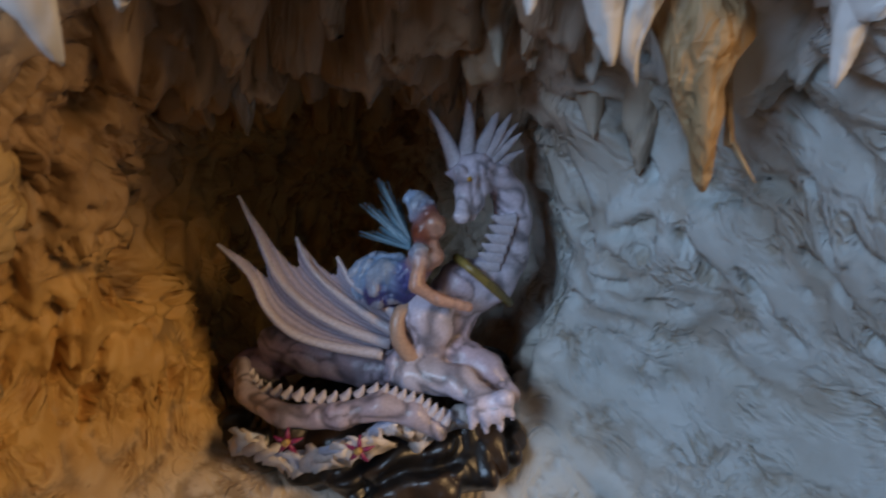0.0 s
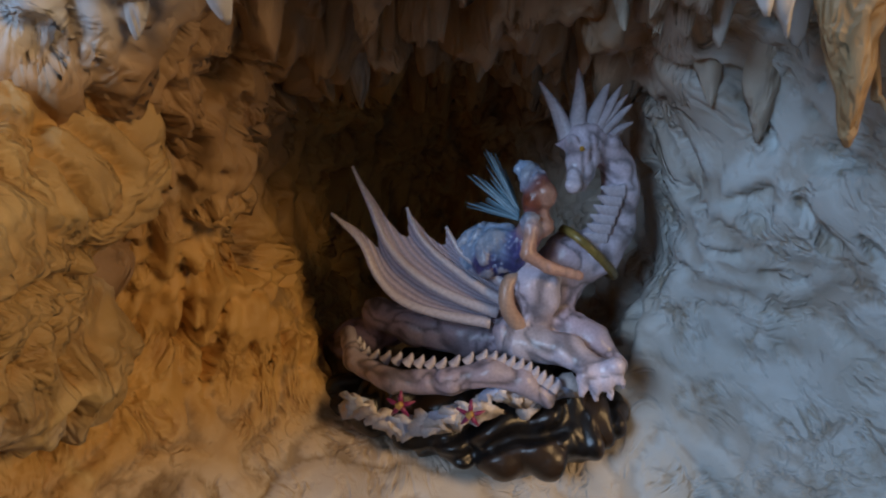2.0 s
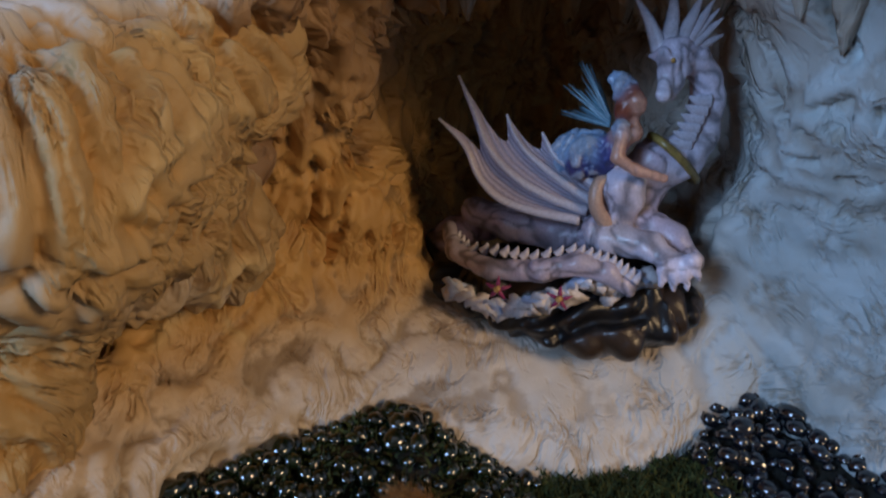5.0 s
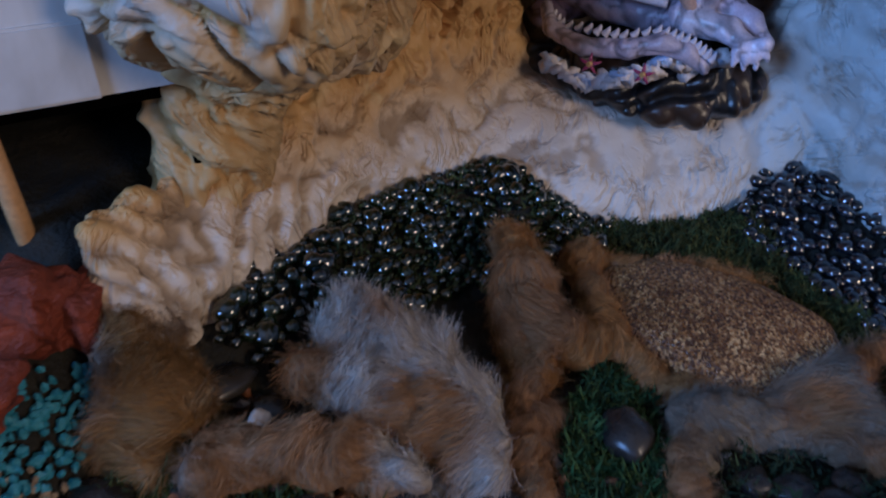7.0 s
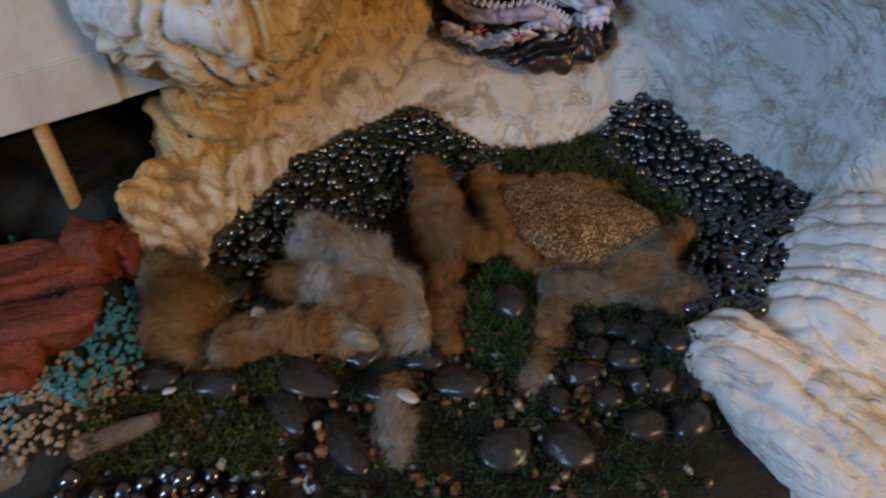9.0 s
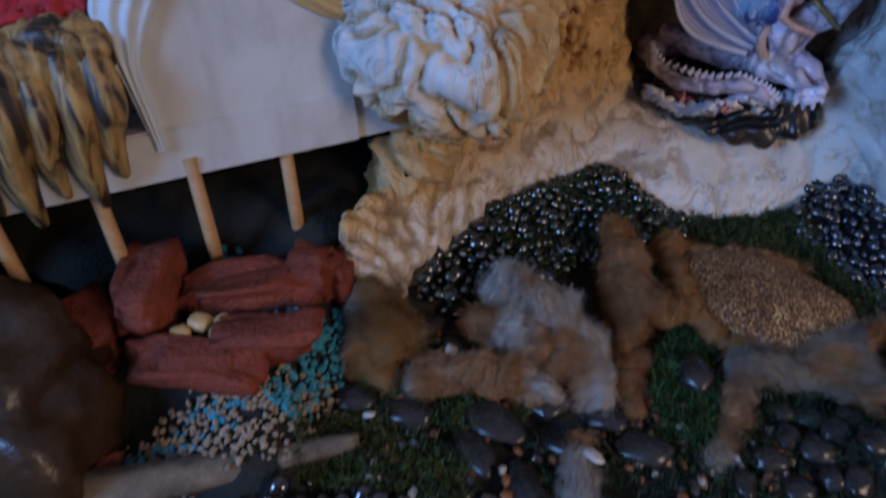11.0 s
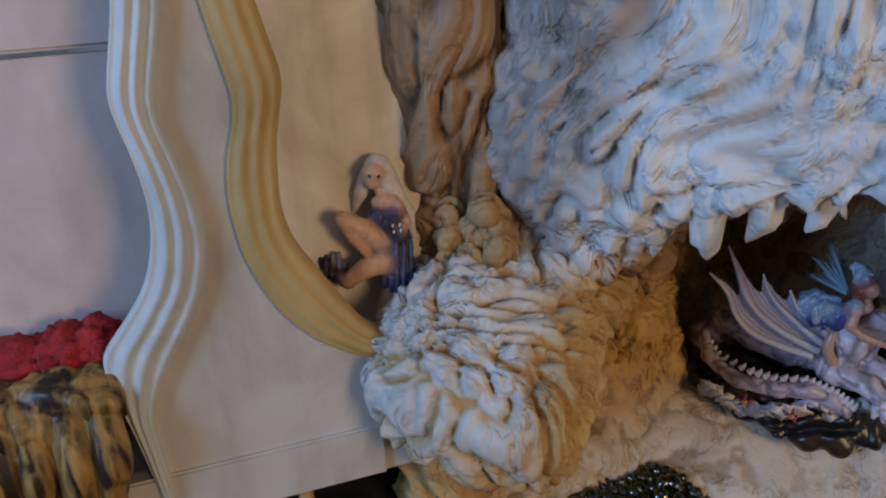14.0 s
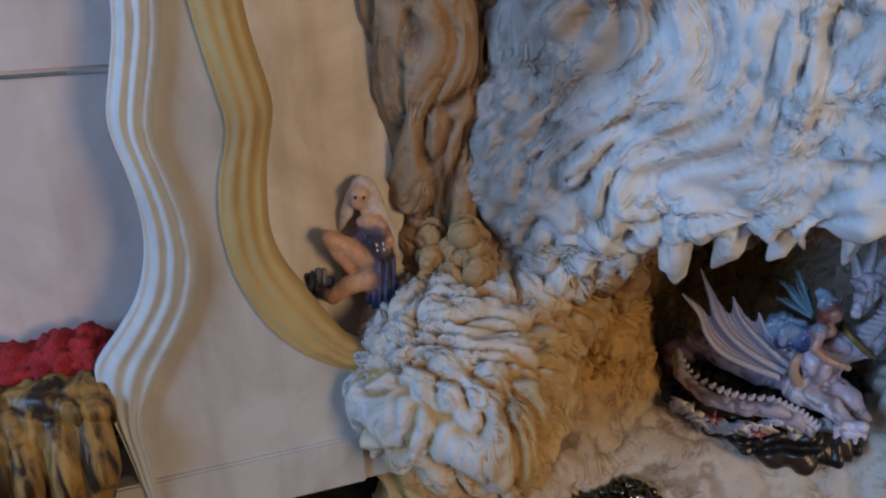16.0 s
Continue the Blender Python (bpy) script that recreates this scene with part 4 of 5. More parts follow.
for k, (x, y, s) in enumerate(((-0.352, 0.008, 0.009), (-0.360, -0.006, 0.008), (-0.340, 0.016, 0.006), (-0.337, 0.004, 0.006), (-0.366, -0.014, 0.006), (-0.345, 0.078, 0.007))):
    ob = new("honey_stone", from_bm("honey_stone", rock(k + 31, (s, s * 0.8, s * 0.7), 0.2, 2, 0.3), GOLD_STONE))
    ob.matrix_world = pose(*on_bed(x, y, 0.012), 0, 0, 40 * k)
    tagged(ob, "small honey-yellow polished stone among terracotta rocks", "stone", "honey stones")
ob = new("brown_boulder", from_bm("brown_boulder", rock(51, (0.075, 0.055, 0.075), 0.34, 4, 0.4), SEAL))
ob.matrix_world = pose(*on_bed(-0.450, -0.095, 0.045), 0, 12, 25)
tagged(ob, "large dark brown veined stone standing on the ground", "stone")
ob = new("branch", mesh_of("branch", *tube([(-0.47, -0.17, 0.030), (-0.36, -0.105, 0.026), (-0.28, -0.045, 0.022), (-0.225, -0.005, 0.022)], [0.016, 0.014, 0.011, 0.005], 14, 0.08, 5), BRANCH))
tagged(ob, "grey-brown branch lying along the gravel", "branch")

# ---- glass gems ----
gem_bm = rock(5, (1, 1, 0.75), 0.22, 2)
gem_data = from_bm("glass_gem", gem_bm, GEM_GREEN)


def packed(inside, box, gap, seed, limit):
    r = np.random.default_rng(seed)
    out = np.zeros((0, 2))
    for _ in range(limit * 40):
        p = r.uniform((box[0], box[1]), (box[2], box[3]))
        if inside(*p) and (not len(out) or ((out - p) ** 2).sum(1).min() > gap * gap):
            out = np.vstack([out, p])
            if len(out) >= limit:
                break
    return [tuple(q) for q in out]


def within(poly):
    def test(x, y):
        c = False
        for (x1, y1), (x2, y2) in zip(poly, poly[1:] + poly[:1]):
            if (y1 > y) != (y2 > y) and x < (x2 - x1) * (y - y1) / (y2 - y1) + x1:
                c = not c
        return c
    return test


def gems(material, poly, gap, size, label, group, seed, limit, single, name):
    data = gem_data.copy()
    data.materials.clear()
    data.materials.append(material)
    base, tri = np.array([x.co for x in data.vertices]), [list(x.vertices) for x in data.polygons]
    xs, ys = [p[0] for p in poly], [p[1] for p in poly]
    r = np.random.default_rng(seed)
    spots = sorted(packed(within(poly), (min(xs), min(ys), max(xs), max(ys)), gap, seed, limit), key=lambda q: q[1])
    heap = Joined()
    for i, (x, y) in enumerate(spots):
        s = size * r.choice((0.62, 0.8, 1.0, 1.0, 1.3)) * r.uniform(0.88, 1.14)
        m = pose(*on_bed(x, y, s * 0.55 + r.uniform(0, 0.003)), r.uniform(-20, 20), r.uniform(-20, 20), r.uniform(0, 360)) @ Matrix.Diagonal((s * r.uniform(0.8, 1.25), s * r.uniform(0.8, 1.2), s, 1))
        if i < single:
            ob = new("glass_gem", data)
            ob.matrix_world = m
            tagged(ob, label, "glass gem", group)
        else:
            a = np.array(m)
            heap.add(base @ a[:3, :3].T + a[:3, 3], tri, (1, 1, 1))
    if heap.n:
        tagged(new(name, heap.mesh(name, material)), label.replace("gem", "gems"), "glass gems", kind="stuff")


gems(GEM_GREEN, [(-0.145, 0.350), (-0.095, 0.350), (-0.045, 0.362), (-0.05, 0.325), (-0.09, 0.29), (-0.13, 0.24), (-0.165, 0.19), (-0.185, 0.13), (-0.235, 0.12), (-0.245, 0.17), (-0.21, 0.26)], 0.0069, 0.0057, "dark green glossy glass gem in the mossy bed", "green glass gems", 11, 720, 100, "green_glass_gems")
gems(GEM_BLUE, [(0.045, 0.415), (0.08, 0.43), (0.11, 0.408), (0.15, 0.375), (0.19, 0.355), (0.225, 0.31), (0.20, 0.25), (0.18, 0.18), (0.15, 0.15), (0.12, 0.16), (0.115, 0.21), (0.135, 0.26), (0.12, 0.30), (0.08, 0.345), (0.045, 0.37)], 0.0069, 0.0060, "dark blue-grey glossy glass gem in the mossy bed", "blue glass gems", 12, 720, 100, "blue_glass_gems")
gems(GEM_BLACK, [(-0.40, -0.20), (-0.30, -0.105), (-0.25, -0.045), (-0.18, -0.025), (-0.135, -0.035), (-0.13, -0.10), (-0.20, -0.20)], 0.0105, 0.0062, "smoky black glossy glass gem in a shallow pool", "black glass gems", 13, 250, 90, "black_glass_gems")


# ---- moss ----
def moss(name, poly, count, seed, tone, length=0.0042, lift=0.0):
    xs, ys = [p[0] for p in poly], [p[1] for p in poly]
    spots = scatter(count, within(poly), (min(xs), min(ys), max(xs), max(ys)), seed)
    bases = np.stack([spots[:, 0], spots[:, 1], bed_height(spots[:, 0], spots[:, 1]) + lift], 1)
    bases[:, 2] += 0.009 * vnoise(bases * 90)
    tint = np.array(tone) * (0.5 + vnoise(bases * 70 + 9))[:, None]
    v, f, c = fibres(bases, np.array((0, 0, 1.0)) * np.ones((count, 1)), length, 0.0009, 1.0, tint, seed)
    return tagged(new(name, mesh_of(name, v, f, MOSS, c)), "short green moss growing over the bed", "moss", kind="stuff")


GREEN = (0.062, 0.074, 0.018)
moss("moss", [(-0.06, 0.345), (-0.03, 0.36), (0.02, 0.385), (0.05, 0.385), (0.085, 0.34), (0.125, 0.30), (0.14, 0.25), (0.11, 0.20), (0.09, 0.27), (0.05, 0.31), (0.0, 0.325), (-0.06, 0.315), (-0.09, 0.28), (-0.10, 0.24), (-0.12, 0.24), (-0.10, 0.29)], 9000, 21, GREEN)
moss("moss", [(-0.27, -0.02), (-0.23, 0.03), (-0.19, 0.02), (-0.14, 0.02), (-0.14, -0.03), (-0.18, -0.025), (-0.25, -0.045)], 4000, 22, GREEN)
moss("moss", [(-0.035, 0.21), (-0.01, 0.215), (0.005, 0.16), (0.01, 0.10), (-0.02, 0.08), (-0.045, 0.12), (-0.05, 0.17)], 4000, 23, (0.045, 0.085, 0.022))
moss("moss", [(-0.24, 0.08), (-0.19, 0.09), (-0.13, 0.05), (-0.11, 0.10), (-0.16, 0.03), (-0.25, 0.03)], 3500, 24, (0.055, 0.078, 0.02))
moss("moss", [(-0.12, 0.05), (-0.05, 0.10), (0.03, 0.17), (0.10, 0.18), (0.14, 0.14), (0.14, 0.05), (0.05, -0.05), (-0.10, -0.06)], 7000, 25, (0.035, 0.055, 0.022), 0.004)


moss("moss", [(-0.145, 0.345), (-0.095, 0.348), (-0.045, 0.36), (-0.05, 0.325), (-0.09, 0.29), (-0.13, 0.24), (-0.165, 0.19), (-0.20, 0.16), (-0.21, 0.25)], 2200, 26, (0.05, 0.064, 0.016), 0.0036, 0.001)


# ---- the speckled stone in its nest of fur ----
bm = rock(61, (0.083, 0.053, 0.021), 0.10, 4)
bmesh.ops.transform(bm, matrix=pose(0, 0, 0, 0, 0, -14), verts=bm.verts)
ob = new("speckled_stone", from_bm("speckled_stone", bm, SPECKLED))
ob.location = on_bed(0.030, 0.258, 0.004)
tagged(ob, "brown speckled oval stone half sunk in moss", "stone")


def fur(name, limbs, count, length, tones, label, seed, flow=(0.2, -0.3, 0.6), curl=0.20, width=0.00014):
    """A piece of fur: a soft body under combed hair."""
    count = int(count * 1.6)
    field = None
    for a, b, ra, rb in limbs:
        a, b = on_bed(a[0], a[1], a[2]), on_bed(b[0], b[1], b[2])
        one = (a, b, ra, rb)
        field = [one] if field is None else field + [one]

    def body(p):
        d = limb(p, *field[0])
        for one in field[1:]:
            d = s_min(d, limb(p, *one), 0.012)
        return d

    pts = np.array([q for one in field for q in one[:2]])
    r = max(max(one[2:]) for one in field) + 0.012
    v, f = skin(body, pts.min(0) - r, pts.max(0) + r, 0.0032)
    n = normals(v, f)
    v, _ = wrinkle(v, n, 0.008, 48, 1.2)
    n = normals(v, f)
    k = vnoise(v * 26 + seed)[:, None]
    k = smooth(0.38, 0.60, k)
    base = np.array(tones[0]) * (1 - k) + np.array(tones[1]) * k
    thing = tagged(holder(name, tuple(pts.mean(0))), label, "fur")
    off = np.array(pts.mean(0))
    part("hide", mesh_of("hide", v - off, f, FUR, base * 0.7), thing)
    g = np.random.default_rng(seed)
    up = np.argwhere(n[:, 2] > -0.3)[:, 0]
    pick = g.choice(up, count)
    spots = v[pick] + g.normal(0, 0.0012, (count, 3)) - off
    swirl = np.stack([vnoise(v[pick] * 25 + o) for o in (1.0, 7.0, 13.0)], 1) - 0.5
    d = np.array(flow) + swirl * 1.8
    d = d - n[pick] * (d * n[pick]).sum(1)[:, None] * 0.9
    d = d / (np.linalg.norm(d, axis=1)[:, None] + 1e-6) + n[pick] * 0.16
    hv, hf, hc = fibres(spots, d / np.linalg.norm(d, axis=1)[:, None], length, width, curl, base[pick], seed)
    part("hair", mesh_of("hair", hv, hf, FUR, hc), thing)
    return thing


TAN, WHITE_HAIR, GOLDEN, DARK_HAIR = (0.40, 0.22, 0.09), (0.60, 0.54, 0.46), (0.42, 0.22, 0.065), (0.14, 0.08, 0.035)
fur("fur_tuft", [((-0.172, 0.160, 0.024), (-0.130, 0.152, 0.022), 0.017, 0.018), ((-0.180, 0.122, 0.014), (-0.105, 0.128, 0.014), 0.013, 0.018), ((-0.105, 0.135, 0.014), (-0.080, 0.105, 0.008), 0.016, 0.012)], 16000, 0.012, (TAN, WHITE_HAIR), "fluffy tan and white fur tuft lying on pebbles", 71, (-0.25, -0.45, 0.35))
fur("fur_tuft", [((-0.107, 0.275, 0.022), (-0.085, 0.225, 0.020), 0.011, 0.015), ((-0.085, 0.215, 0.014), (-0.045, 0.205, 0.010), 0.014, 0.010), ((-0.080, 0.20, 0.006), (-0.058, 0.11, 0.0), 0.014, 0.010)], 14000, 0.010, (GOLDEN, TAN), "golden brown fur strip with an ear-like tip", 72, (0.1, -0.5, 0.4))
fur("fur_tuft", [((0.118, 0.256, 0.018), (0.080, 0.205, 0.012), 0.005, 0.011), ((0.080, 0.20, 0.010), (0.115, 0.180, 0.010), 0.015, 0.016), ((0.075, 0.195, 0.006), (0.020, 0.180, 0.004), 0.013, 0.014), ((0.02, 0.175, 0.002), (0.012, 0.09, -0.004), 0.012, 0.008)], 13000, 0.010, (TAN, (0.34, 0.29, 0.22)), "pale brown fur strip beside the speckled stone", 73, (0.1, -0.4, 0.4))
fur("fur_tuft", [((-0.062, 0.300, 0.004), (0.05, 0.312, 0.002), 0.008, 0.008), ((-0.062, 0.295, 0.004), (-0.030, 0.225, 0.002), 0.010, 0.010), ((-0.03, 0.22, 0.002), (0.02, 0.195, 0.002), 0.009, 0.009)], 8000, 0.006, (GOLDEN, TAN), "short brown fur rim around the speckled stone", 74, (0, 0, 0.5))
fur("fur_tuft", [((-0.262, 0.095, 0.026), (-0.235, 0.075, 0.026), 0.020, 0.017), ((-0.258, 0.068, 0.010), (-0.236, 0.058, 0.006), 0.015, 0.012)], 12000, 0.011, ((0.36, 0.20, 0.06), (0.50, 0.44, 0.36)), "fluffy grey and ginger fur tuft against the clay", 75, (-0.1, -0.45, 0.1))
fur("fur_tuft", [((-0.205, 0.060, 0.010), (-0.150, 0.085, 0.014), 0.014, 0.012), ((-0.150, 0.085, 0.012), (-0.115, 0.088, 0.01), 0.012, 0.010)], 5000, 0.008, (TAN, WHITE_HAIR), "cream and tan fur scrap between pebbles", 76, (-0.2, -0.3, 0.4))
fur("fur_tuft", [((-0.082, 0.060, 0.006), (-0.070, 0.015, 0.004), 0.007, 0.010)], 5000, 0.009, (TAN, WHITE_HAIR), "straw-coloured fur scrap between pebbles", 77, (-0.1, -0.6, 0.3))

for k, (x, y, size, turn) in enumerate(((-0.226, 0.102, (0.020, 0.011, 0.009), 55), (-0.200, 0.105, (0.013, 0.009, 0.007), 10), (-0.203, 0.030, (0.021, 0.012, 0.010), 5), (-0.145, 0.050, (0.025, 0.015, 0.011), -8), (-0.113, 0.088, (0.021, 0.015, 0.012), 50), (-0.150, 0.022, (0.022, 0.010, 0.009), -30), (-0.103, 0.008, (0.026, 0.011, 0.010), -50), (-0.245, 0.028, (0.018, 0.012, 0.010), 15), (-0.07, 0.09, (0.016, 0.010, 0.009), 5), (-0.09, 0.055, (0.018, 0.010, 0.010), 20), (-0.015, 0.155, (0.014, 0.016, 0.014), 0), (-0.04, 0.075, (0.020, 0.014, 0.011), 0), (0.075, 0.12, (0.014, 0.012, 0.011), 0), (0.045, 0.10, (0.013, 0.011, 0.010), 30), (0.07, 0.15, (0.012, 0.009, 0.009), 15), (0.095, 0.155, (0.010, 0.009, 0.008), 65), (0.05, 0.148, (0.010, 0.008, 0.008), 35), (0.10, 0.10, (0.012, 0.010, 0.010), 60), (0.065, 0.085, (0.012, 0.010, 0.010), 10), (0.085, 0.135, (0.012, 0.010, 0.009), 40), (0.055, 0.125, (0.011, 0.010, 0.009), 70), (0.105, 0.125, (0.011, 0.010, 0.009), 20), (0.03, 0.075, (0.012, 0.009, 0.009), 80), (0.085, 0.10, (0.010, 0.010, 0.010), 0), (0.09, 0.065, (0.015, 0.012, 0.012), 10), (0.12, 0.075, (0.016, 0.014, 0.014), 70), (0.0, 0.03, (0.02, 0.014, 0.012), 20), (0.04, 0.04, (0.02, 0.014, 0.012), -20), (-0.235, -0.005, (0.013, 0.009, 0.008), -20))):
    ob = new("river_pebble", from_bm("river_pebble", rock(k + 81, (size[0], size[1], size[2] * 0.68), 0.28, 3), PEBBLE))
    ob.matrix_world = pose(*on_bed(x, y, size[2] * 0.6), 4 * (k % 3), -3, turn)
    tagged(ob, "smooth dark grey river pebble lying on the moss", "pebble", "river pebbles")
for k, (x, y, s) in enumerate(((-0.138, 0.092, 0.006), (-0.163, 0.076, 0.008), (-0.193, 0.088, 0.007), (-0.072, 0.048, 0.008), (-0.225, 0.012, 0.005))):
    ob = new("shell_fragment", from_bm("shell_fragment", rock(k + 121, (s, s * 0.7, s * 0.35), 0.3, 2, 0.2), SHELL))
    ob.matrix_world = pose(*on_bed(x, y, 0.018), 25, 10, 50 * k)
    tagged(ob, "small white shell fragment lying on fur", "shell", "shell fragments")


# ---- the dragon figurine ----
def sketch(x, y, w=0.0):
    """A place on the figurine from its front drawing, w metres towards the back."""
    d = np.array((-0.1013, 0.9677, -0.2308)) + (x - 784) * np.array((0.0007700, 0.0000875, 0.0000290)) + (y - 441) * np.array((0.0000483, -0.0001748, -0.0007540))
    eye = np.array((-0.0124, 0.0400, 0.2790))
    return tuple(eye + d * (0.43 + w - eye[1]) / d[1])


LILAC, PEARL, SHADE, INK, BRONZE, SKIN, HAIR, NAVY, SKY, GILT, PETAL, PLUM = (np.array(c) for c in (
    (0.50, 0.45, 0.52), (0.64, 0.61, 0.68), (0.30, 0.24, 0.34), (0.012, 0.011, 0.011), (0.10, 0.055, 0.026), (0.62, 0.36, 0.26), (0.22, 0.055, 0.025), (0.055, 0.055, 0.20), (0.35, 0.48, 0.68), (0.30, 0.22, 0.06), (0.84, 0.78, 0.76), (0.30, 0.03, 0.12)))
PRIMS = []


def bone(points, radii, colour, w=0.0, last=None):
    ws = [w] * len(points) if not isinstance(w, (list, tuple)) else w
    p = [sketch(x, y, k) for (x, y), k in zip(points, ws)]
    for i in range(len(p) - 1):
        PRIMS.append((p[i], p[i + 1], radii[i], radii[i + 1], colour))


g = np.random.default_rng(5)
# rock base
for x, y, w, r in ((585, 680, 0.015, 0.022), (650, 715, -0.005, 0.024), (740, 745, -0.012, 0.024), (840, 755, -0.016, 0.024), (930, 745, -0.010, 0.024), (985, 710, 0.010, 0.022), (860, 700, 0.02, 0.034), (730, 690, 0.03, 0.034), (575, 630, 0.030, 0.020), (980, 630, 0.040, 0.022), (545, 690, 0.000, 0.012), (600, 725, -0.018, 0.011), (670, 760, -0.024, 0.011), (740, 785, -0.028, 0.011), (820, 795, -0.030, 0.011), (900, 792, -0.028, 0.012), (960, 768, -0.022, 0.012), (1000, 735, -0.010, 0.012)):
    c = sketch(x, y, w)
    PRIMS.append((c, (c[0] + 0.006, c[1] - 0.003, c[2] - 0.004), r, r * 0.8, INK if g.random() < 0.7 else BRONZE))
# body, legs, neck, head
bone([(615, 545), (680, 572), (770, 592), (900, 598)], [0.0095, 0.0115, 0.0105, 0.0090], LILAC, [0.028, 0.018, 0.006, 0.0])
bone([(640, 575), (570, 590), (560, 615)], [0.011, 0.010, 0.008], SHADE, [0.035, 0.03, 0.02])
bone([(890, 575), (925, 500), (955, 440)], [0.013, 0.0165, 0.013], LILAC, 0.005)
bone([(845, 578), (895, 560)], [0.0080, 0.0105], LILAC, [-0.018, -0.012])
bone([(895, 500), (900, 520)], [0.014, 0.012], PEARL, -0.014)
bone([(945, 470), (1004, 440), (1040, 395), (1050, 326), (1043, 288), (1022, 248), (995, 236)], [0.0150, 0.0135, 0.0104, 0.0094, 0.0086, 0.0078, 0.0075], PEARL, [0.008, 0.010, 0.012, 0.010, 0.008, 0.002, -0.004])
bone([(982, 234), (970, 270), (966, 300), (963, 322)], [0.0084, 0.0058, 0.0040, 0.0030], PEARL, [-0.006, -0.012, -0.016, -0.019])
bone([(958, 244), (936, 246)], [0.0040, 0.0012], LILAC, [-0.010, -0.006])
bone([(958, 240), (966, 256)], [0.0036, 0.0030], PEARL, -0.017)
bone([(996, 238), (982, 254)], [0.0036, 0.0028], PEARL, [-0.010, -0.017])
bone([(998, 258), (988, 296), (978, 322)], [0.0046, 0.0034, 0.0024], PEARL, [-0.008, -0.012, -0.016])
bone([(1000, 246), (1012, 282)], [0.0040, 0.0010], LILAC, [-0.008, -0.006])
bone([(955, 318), (960, 326)], [0.0020, 0.0018], PEARL, -0.022)
bone([(971, 318), (970, 326)], [0.0020, 0.0018], PEARL, -0.022)
bone([(860, 600), (950, 615), (985, 645), (990, 660)], [0.0105, 0.0085, 0.0062, 0.004], PEARL, [-0.02, -0.028, -0.036, -0.040])
for dx, dy in ((-34, 2), (-8, 12), (18, 6), (40, -14)):
    bone([(985, 640), (1008 + dx * 0.75, 660 + dy), (1010 + dx, 695 + dy)], [0.0048, 0.0036, 0.0014], PEARL, [-0.034, -0.042, -0.044])
bone([(940, 570), (1000, 600), (1045, 645)], [0.012, 0.009, 0.005], LILAC, [-0.005, -0.012, -0.02])
# tail curled round the front
bone([(560, 585), (572, 635), (640, 672), (740, 672), (810, 655), (870, 672), (915, 705), (930, 690)], [0.005, 0.0060, 0.0068, 0.0070, 0.0068, 0.0060, 0.0042, 0.0014], LILAC, [0.01, -0.01, -0.030, -0.036, -0.036, -0.036, -0.036, -0.034])
RIDER_START = len(PRIMS)
# rider
bone([(800, 432), (838, 428)], [0.0140, 0.0110], SKY, [-0.002, -0.012])
bone([(815, 455), (850, 452)], [0.0095, 0.0085], NAVY, -0.014)
bone([(858, 430), (880, 412)], [0.0085, 0.0075], NAVY * 1.5, -0.016)
bone([(886, 402), (908, 392)], [0.0072, 0.0058], SKIN, -0.018)
bone([(906, 384), (910, 356)], [0.0036, 0.0032], SKIN, -0.018)
bone([(914, 334), (915, 344)], [0.0056, 0.0046], SKIN, -0.020)
bone([(898, 322), (892, 350), (884, 374)], [0.0066, 0.0062, 0.0030], HAIR, [-0.017, -0.018, -0.020])
bone([(904, 316), (914, 322)], [0.0048, 0.0034], HAIR, -0.020)
bone([(890, 308), (872, 286)], [0.0076, 0.0040], SKY, [-0.015, -0.012])
bone([(872, 286), (862, 292)], [0.0040, 0.0012], SKY, -0.012)
bone([(888, 394), (880, 444), (918, 468), (972, 482)], [0.0040, 0.0036, 0.0031, 0.0024], SKIN, [-0.026, -0.032, -0.032, -0.030])
bone([(884, 388), (890, 398)], [0.0052, 0.0046], SKY, -0.024)


def soft_union(p, prims, k):
    d = None
    for a, b, ra, rb, _ in prims:
        one = limb(p, a, b, ra, rb)
        d = one if d is None else s_min(d, one, k)
    return d


def painted_body(prims, lo, hi, step, k):
    v, f = skin(lambda p: soft_union(p, prims, k), lo, hi, step)
    q = (v[:, 0], v[:, 1], v[:, 2])
    ds = np.stack([limb(q, a, b, ra, rb) for a, b, ra, rb, _ in prims], 1)
    wts = np.exp(-(ds - ds.min(1)[:, None]) / 0.0012)
    wts /= wts.sum(1)[:, None]
    return v, f, wts @ np.array([x[4] for x in prims])


dragon = Joined()
v, f, c = painted_body(PRIMS[:RIDER_START], (-0.155, 0.36, 0.035), (0.075, 0.50, 0.29), 0.0016, 0.003)
n = normals(v, f)
dark = (c.sum(1) < 0.25)
v = v + n * np.where(dark, 0.007 * (np.maximum(folds(v, 40, 1.5, (1, 1, 1.4)), 0.25) - 0.6), 0.0011 * (folds(v, 105, 1.8) - 0.5))[:, None]
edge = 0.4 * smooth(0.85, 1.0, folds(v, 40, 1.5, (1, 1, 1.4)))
# folds darken the lilac: a violet wash with crease shading painted in
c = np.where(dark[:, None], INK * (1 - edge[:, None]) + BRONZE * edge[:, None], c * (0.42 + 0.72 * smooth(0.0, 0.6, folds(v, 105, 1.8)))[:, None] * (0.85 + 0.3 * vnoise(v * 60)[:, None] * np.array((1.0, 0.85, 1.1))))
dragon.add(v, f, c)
v, f, c = painted_body(PRIMS[RIDER_START:], (-0.07, 0.36, 0.15), (0.03, 0.46, 0.25), 0.0010, 0.0012)
cloth = (c[:, 2] > c[:, 0] * 1.15)
soft, w = wrinkle(v, normals(v, f), 0.0005, 190, 1.4)
